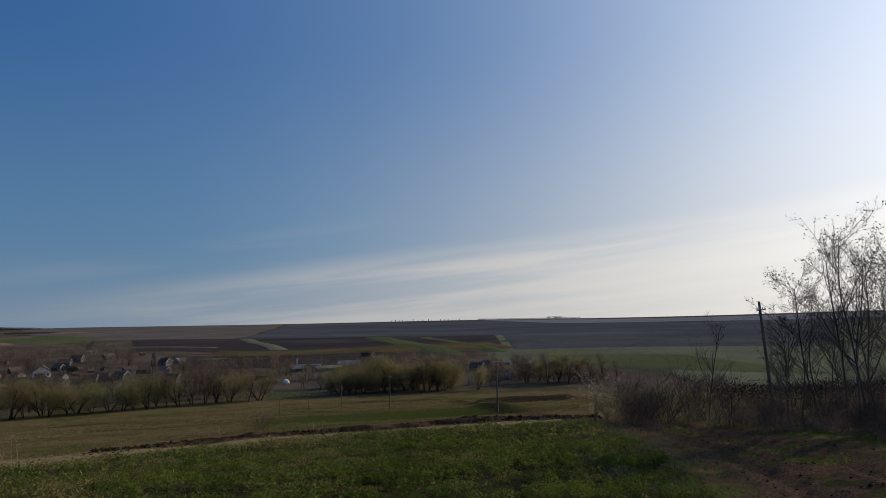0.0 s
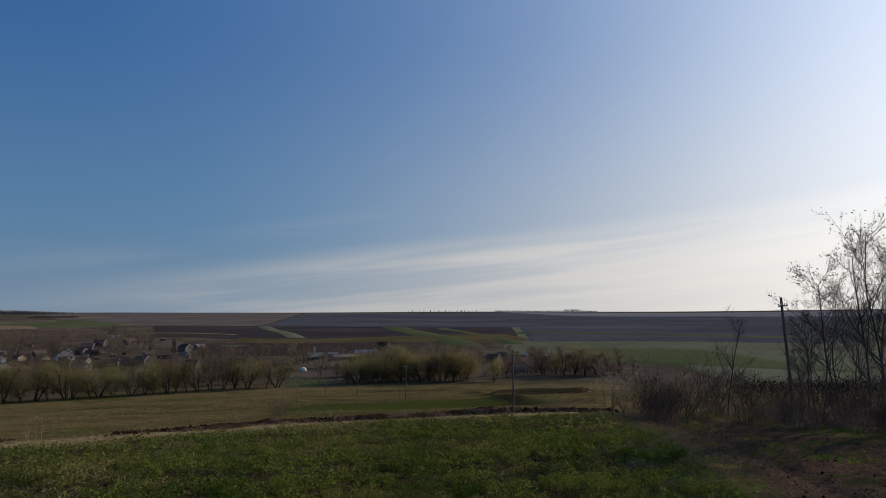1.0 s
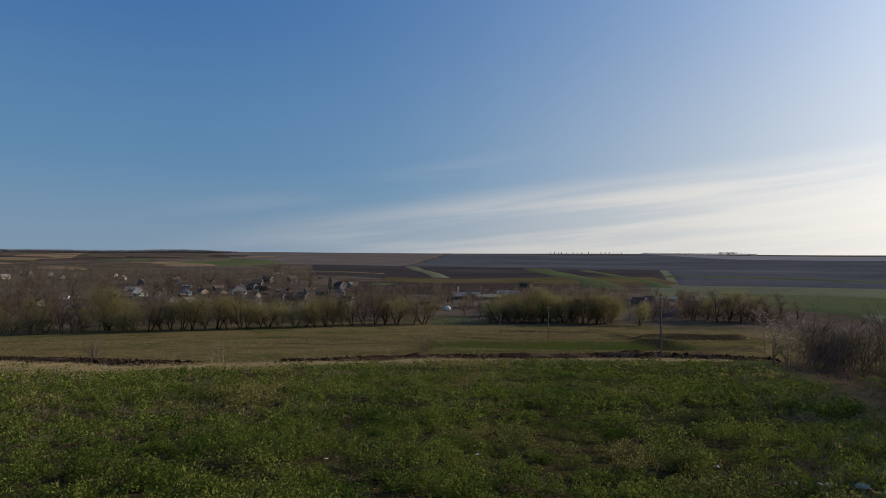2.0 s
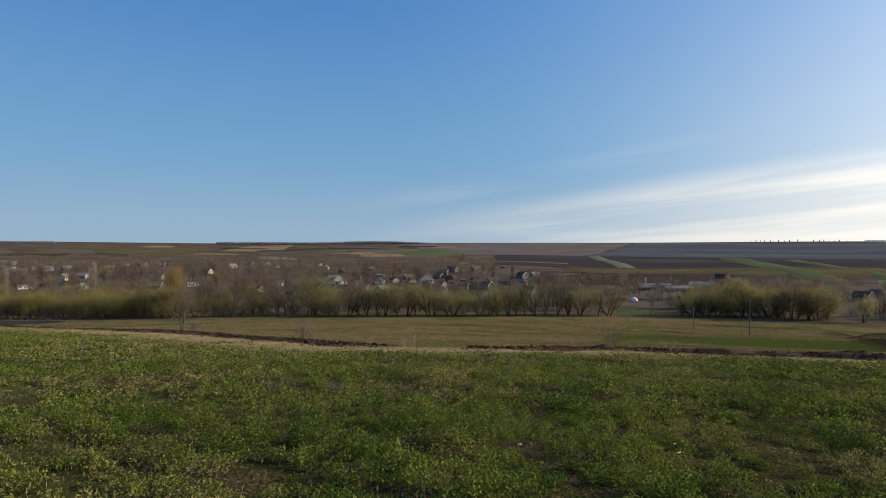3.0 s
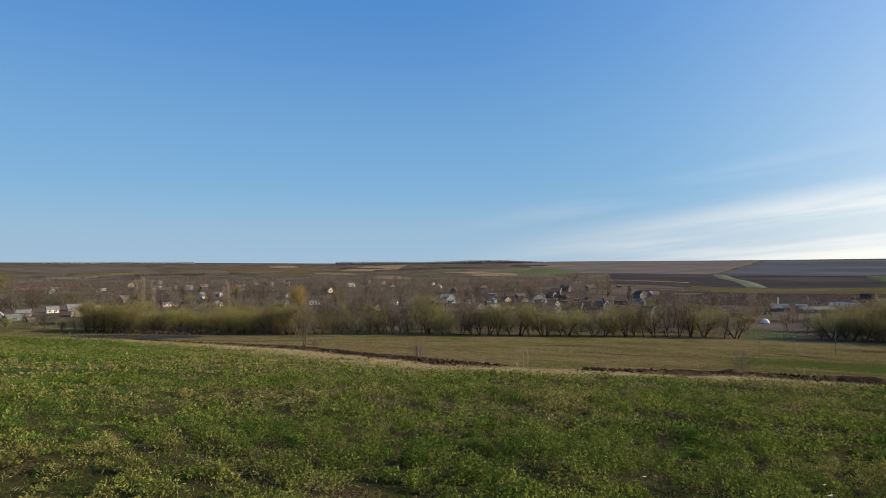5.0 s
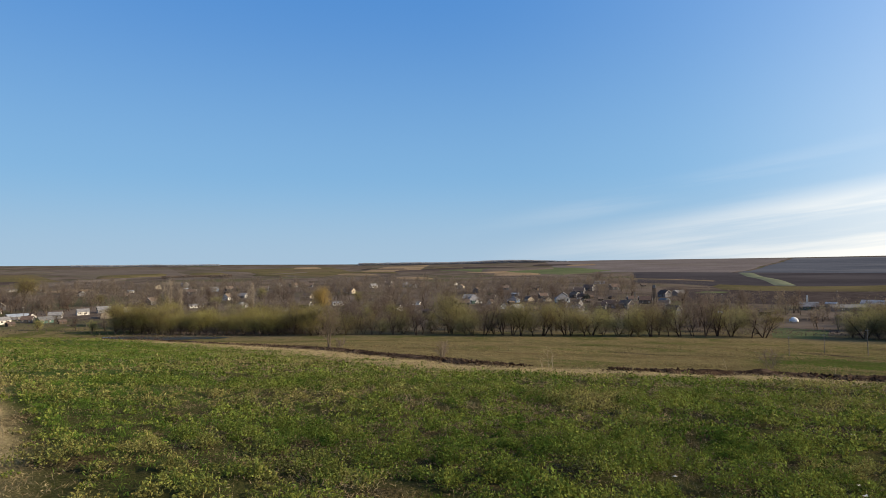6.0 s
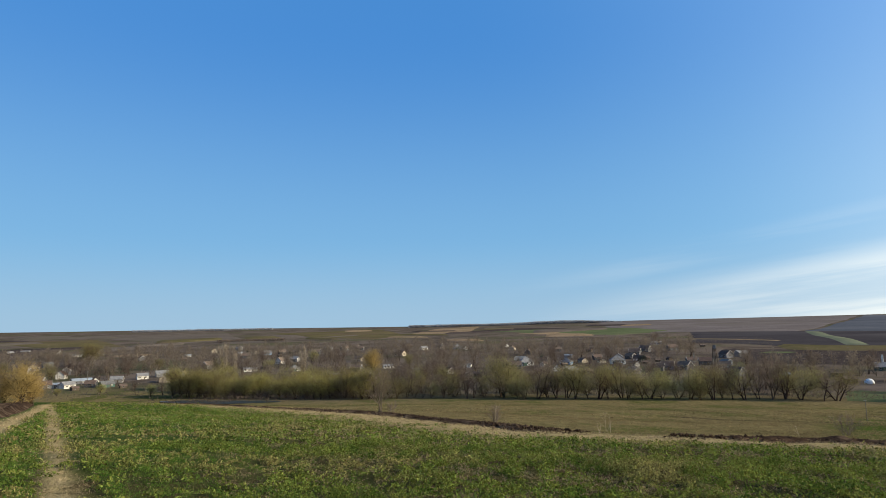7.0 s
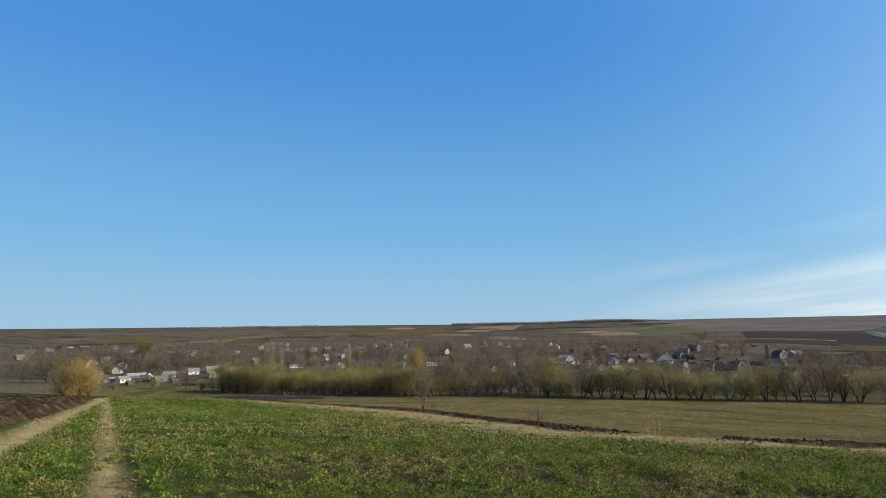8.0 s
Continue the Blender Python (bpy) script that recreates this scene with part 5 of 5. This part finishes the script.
def in_crop(x, y):
    inside = (y < bank_y(x) - 3.6 - 2.0 * smooth(-24, -16, x) - 2.2 * grain(x, y, 0.5, 74)) & (x < track_x(y) - 2.2 - 1.2 * grain(x, y, 0.7, 73)) & (np.hypot(x + 8.0, y - 4.1) > 0.75) & (y > plough_y(x) + 0.9)
    along, across = x - 0.204 * y, y + 0.204 * x        # the rows lie along the wheel lane
    patch = smooth(0.30, 0.52, 0.6 * grain(along * 0.45, across, 0.7, 71) + 0.4 * grain(x, y, 1.6, 72))
    row = 0.72 + 0.28 * np.sin(across * 7.4 + 1.5 * grain(x, y, 0.3, 70))
    lane = 1 - 0.85 * np.exp(-((y - lane_y(x)) / 0.22) ** 2) * (x < 0)
    lush = (y > plough_y(x) + 1.1) * (y < lane_y(x) - 0.4) * (x < -8)
    thin_out = 0.12 + 0.88 * smooth(5, 15, bank_y(x) - y + 6 * (grain(x, y, 0.3, 76) - 0.5))
    west = 1 - 0.35 * smooth(58, 72, np.degrees(np.arctan2(-x, y)))
    return inside * np.maximum((0.55 + 0.45 * patch) * row * west, 0.5 * lush) * lane * thin_out


def in_straw(x, y):
    inside = (y < bank_y(x) + 1.0) & (x < track_x(y) - 1.0) & (y > plough_y(x) - 0.3)
    rim = 0.9 * (1 - smooth(4, 16, bank_y(x) - y)) + np.exp(-((y - lane_y(x)) / 0.34) ** 2) * (x < 0) + np.exp(-((y - plough_y(x) - 0.4) / 0.6) ** 2) * (x < 0) + np.exp(-((x - track_x(y) + 3.2) / 1.4) ** 2)
    return inside * np.clip((0.3 + 0.5 * smooth(0.4, 0.65, grain(x, y, 0.6, 75))) * (1.5 - 0.8 * smooth(-9, 3, x)) * (1 - 0.75 * smooth(57, 69, np.degrees(np.arctan2(-x, y)))) + rim * 0.9, 0, 1)


def in_verge(x, y):
    side = np.exp(-((x - track_x(y) + 3.0) / 0.8) ** 2) + 0.5 * np.exp(-((x - track_x(y) - 3.2) / 0.9) ** 2) + 0.45 * np.exp(-((x - track_x(y)) / 0.45) ** 2)
    side = side * smooth(0.35, 0.55, grain(x, y, 0.4, 81))
    for cx, cy, wide, full in ((3.9, 12.6, 0.8, 1.5), (3.5, 9.8, 0.5, 1.4), (3.0, 14.2, 0.6, 0.7), (9.2, 17.9, 0.9, 0.8), (8.6, 14.8, 0.9, 0.9), (4.6, 16.5, 0.7, 0.8)):
        side = np.maximum(side, full * np.exp(-((x - cx) ** 2 + (y - cy) ** 2) / wide ** 2))
    return side


def clumps(name, seed, r0, r1, density, per, size, wide, tall, key, label, where, az0=-48.0, az1=96.0, slim=0.5):
    """Leafy plants standing in tufts over a ring sector, in one mesh."""
    g = np.random.default_rng(seed)
    n = int(0.5 * (r1 * r1 - r0 * r0) * radians(az1 - az0) * density)
    r, a = np.sqrt(g.uniform(r0 * r0, r1 * r1, n)), np.radians(g.uniform(az0, az1, n))
    x, y = -r * np.sin(a), r * np.cos(a)
    chance = where(x, y)
    keep = g.random(n) < chance
    x, y, chance = x[keep], y[keep], chance[keep]
    n = len(x)
    vigour = (0.45 + 0.55 * chance) * (0.55 + 0.9 * grain(x, y, 0.8, 61)) * g.lognormal(-0.05, 0.42, n)
    count = np.maximum(3, (per * np.clip(vigour, 0.3, 1.8)).astype(int))
    own = np.repeat(np.arange(n), count)
    m = len(own)
    v, u, turn = vigour[own], g.random(m) ** 0.55, g.uniform(0, 2 * math.pi, m)
    reach = wide * np.sqrt(v) * u
    px, py = x[own] + np.cos(turn) * reach, y[own] + np.sin(turn) * reach
    c = np.stack([px, py, land(px, py) + tall * v * (1 - 0.6 * u * u) * g.uniform(0.25, 1.0, m)], 1)
    d = g.normal(size=(m, 3)) * 0.7 + np.stack([np.cos(turn) * u, np.sin(turn) * u, np.full(m, 0.55)], 1)
    d /= np.linalg.norm(d, axis=1)[:, None]
    e = np.cross(d, g.normal(size=(m, 3)))
    e /= np.linalg.norm(e, axis=1)[:, None]
    s = (size * g.uniform(0.6, 1.4, m))[:, None]
    q = np.stack([c - d * s, c + e * s * slim, c + d * s, c - e * s * slim], 1).reshape(-1, 3)
    return thing(name, mesh_np(name, q, np.arange(len(q)).reshape(-1, 4)), M[key], label, "plants", "stuff")


CROP = "low green lucerne plants on brown soil"
clumps("lucerne_crop", 1, 2.6, 12, 16, 190, 0.0178, 0.17, 0.23, "leaf", CROP, in_crop)
clumps("lucerne_crop", 2, 12, 25, 12, 54, 0.032, 0.19, 0.22, "leaf", CROP, in_crop)
clumps("lucerne_crop", 3, 25, 100, 9, 11, 0.06, 0.22, 0.2, "leaf", CROP, in_crop)
blades("dry_grass", 4, 3.0, 14, 88, 6, 0.03, 0.12, "straw", "dry straw stalks scattered over the field", in_straw, 0.06, slim=0.05, upright=0.6)
blades("dry_grass", 5, 14, 30, 70, 4, 0.042, 0.16, "straw", "dry straw stalks scattered over the field", in_straw, 0.07, slim=0.07, upright=0.65)
blades("dry_grass", 14, 30, 90, 20, 3, 0.07, 0.16, "straw", "dry straw stalks along the rim of the field", in_straw, 0.09, slim=0.1, upright=0.65)
blades("bank_stalks", 15, 40, 100, 2.2, 3, 0.14, 0.3, "pale_twig", "pale dry stalks standing on the turned earth", lambda x, y: np.exp(-((y - bank_y(x) + 0.3) / 1.0) ** 2), 0.12, -14, 70, slim=0.05, upright=0.5)
blades("verge_grass", 6, 5, 45, 60, 4, 0.07, 0.12, "lush", "lush green grass tufts beside the track", in_verge, 0.05, -40, 5, slim=0.09, upright=0.9)


def in_rows(x, y):
    """Young grass: a lush row beside the ploughed land and patches further in."""
    edge = y - plough_y(x)
    row = smooth(0.9, 1.3, edge) * smooth(0.3, 0.6, lane_y(x) - y)
    inner = 1.0 * smooth(0.3, 0.9, y - lane_y(x)) * (0.25 + 0.75 * smooth(0.3, 0.6, grain(x, y, 0.5, 88))) * (y < bank_y(x) - 8)
    west = 0.12 + 0.88 * smooth(57, 70, np.degrees(np.arctan2(-x, y)))
    rows = 0.6 + 0.4 * np.sin((y + 0.204 * x) * 7.4)
    return (row + inner * rows) * west * (x < track_x(y) - 3) * (x < -3)


blades("young_grass", 12, 3, 26, 90, 10, 0.032, 0.13, "lush", "fresh green grass growing among the crop", in_rows, 0.06, 36, 96, slim=0.13, upright=0.8)
blades("young_grass", 13, 26, 80, 26, 6, 0.055, 0.14, "lush", "fresh green grass growing among the crop", in_rows, 0.08, 36, 96, slim=0.2, upright=0.8)


def in_dry_verge(x, y):
    return np.exp(-((x - track_x(y) + 3.4) / 1.3) ** 2) * (y < bank_y(x)) * (0.2 + 0.8 * smooth(0.35, 0.6, grain(x, y, 0.8, 85)))


blades("verge_straw", 10, 4, 46, 45, 5, 0.09, 0.16, "straw", "tall dry grass along the track's verge", in_dry_verge, 0.06, -45, 4, slim=0.04, upright=0.9)


def in_meadow(x, y):
    r = np.hypot(x, y)
    return (y > bank_y(x) + 1.2) * (r < 262) * (0.35 + 0.65 * smooth(0.35, 0.65, grain(x, y, 0.12, 91)))


def in_hedge(x, y):
    a, r = np.degrees(np.arctan2(-x, y)), np.hypot(x, y)
    mid = np.interp(a, [-60, -50, -36, -28, -20, -12], [20, 21, 25, 30, 38, 45])
    return np.exp(-((r - mid) / 3.4) ** 2) * (x > track_x(y) + 2.4) * (0.3 + 0.7 * grain(x, y, 0.5, 93))


blades("meadow_grass", 7, 40, 110, 4.5, 4, 0.075, 0.14, "meadow_grass", "tufts of old tan grass on the lower meadow", in_meadow, 0.12, -16, 80, slim=0.25, upright=0.6)
blades("meadow_grass", 8, 110, 262, 0.9, 4, 0.16, 0.2, "meadow_grass", "tufts of old tan grass on the lower meadow", in_meadow, 0.3, -16, 80, slim=0.3, upright=0.6)
blades("hedge_undergrowth", 9, 17, 55, 32, 6, 0.24, 0.8, "bramble", "dense dry bramble and weed stems under the hedge", in_hedge, 0.3, -60, -11, slim=0.03, upright=0.8)


def scrap(at, seed, s, label):
    g = np.random.default_rng(seed)
    bm = bmesh.new()
    bmesh.ops.create_icosphere(bm, subdivisions=1, radius=s)
    for v in bm.verts:
        v.co = Vector((v.co.x * 1.5, v.co.y, v.co.z * 0.35)) + Vector(g.normal(size=3) * s * 0.22)
    me = bpy.data.meshes.new("litter_scrap")
    bm.to_mesh(me), bm.free()
    ob = thing("litter_scrap", me, M["paper"], label, "litter", "", "litter scraps")
    ob.matrix_basis = standing(at, seed * 40, 1.0, -0.05)
    return ob


for k, at in enumerate(((-3.3, 7.6), (-1.7, 9.4), (2.5, 7.8), (3.0, 7.5), (-2.6, 14.2))):
    scrap(at, k + 1, 0.022 if k < 2 else 0.035, "crumpled pale scrap lying in the crop")


def cut_brush(at, seed, n, label):
    """A loose heap of cut dry branches."""
    g = np.random.default_rng(seed)
    pieces = []
    for _ in range(n):
        d = unit(np.array([g.normal(), g.normal(), abs(g.normal()) * 0.35 + 0.08]))
        p = np.array([g.normal() * 0.18, g.normal() * 0.18, 0.02])
        limb(g, pieces, p, d, g.uniform(0.35, 0.8), 0.007, 0, {**BUSH, "kids": (3, 2), "thin": 0.0025, "lift": -0.02})
    return plant("brush_heap", [("stem_tangle", tubes("stem_tangle", pieces, (5, 4, 3)), M["bramble"])], at, label, "brush")


cut_brush((3.0, 8.0), 401, 9, "small heap of cut dry branches on the verge")
cut_brush((4.6, 15.2), 402, 4, "few dry branches lying in the grass")


def bent_twig(at, turn, span, seed, label):
    g = np.random.default_rng(seed)
    pts = [np.array([span * (k / 9 - 0.5), 0.02 * g.normal(), 0.02 + 0.2 * span * math.sin(math.pi * k / 9)]) for k in range(10)]
    pieces = [(pts[k], pts[k + 1], 0.011 - 0.0008 * k, 0.0105 - 0.0008 * k, 0) for k in range(9)]
    return plant("fallen_branch", [("stem", tubes("stem", pieces, (6,)), M["bark"])], at, label, "branch", "", turn)


bent_twig((3.9, 13.6), 10, 0.9, 5, "dark bent branch arching over the grass")
bent_twig((1.8, 8.7), 130, 0.3, 6, "short pale dry branch in the crop")
for k, at in enumerate(((2.3, 8.0), (2.6, 7.8), (2.9, 7.75), (1.6, 8.9), (-1.5, 8.6), (2.0, 7.4))):
    scrap(at, k + 11, 0.03 if k != 2 else 0.055, "crumpled pale scrap lying on the verge")
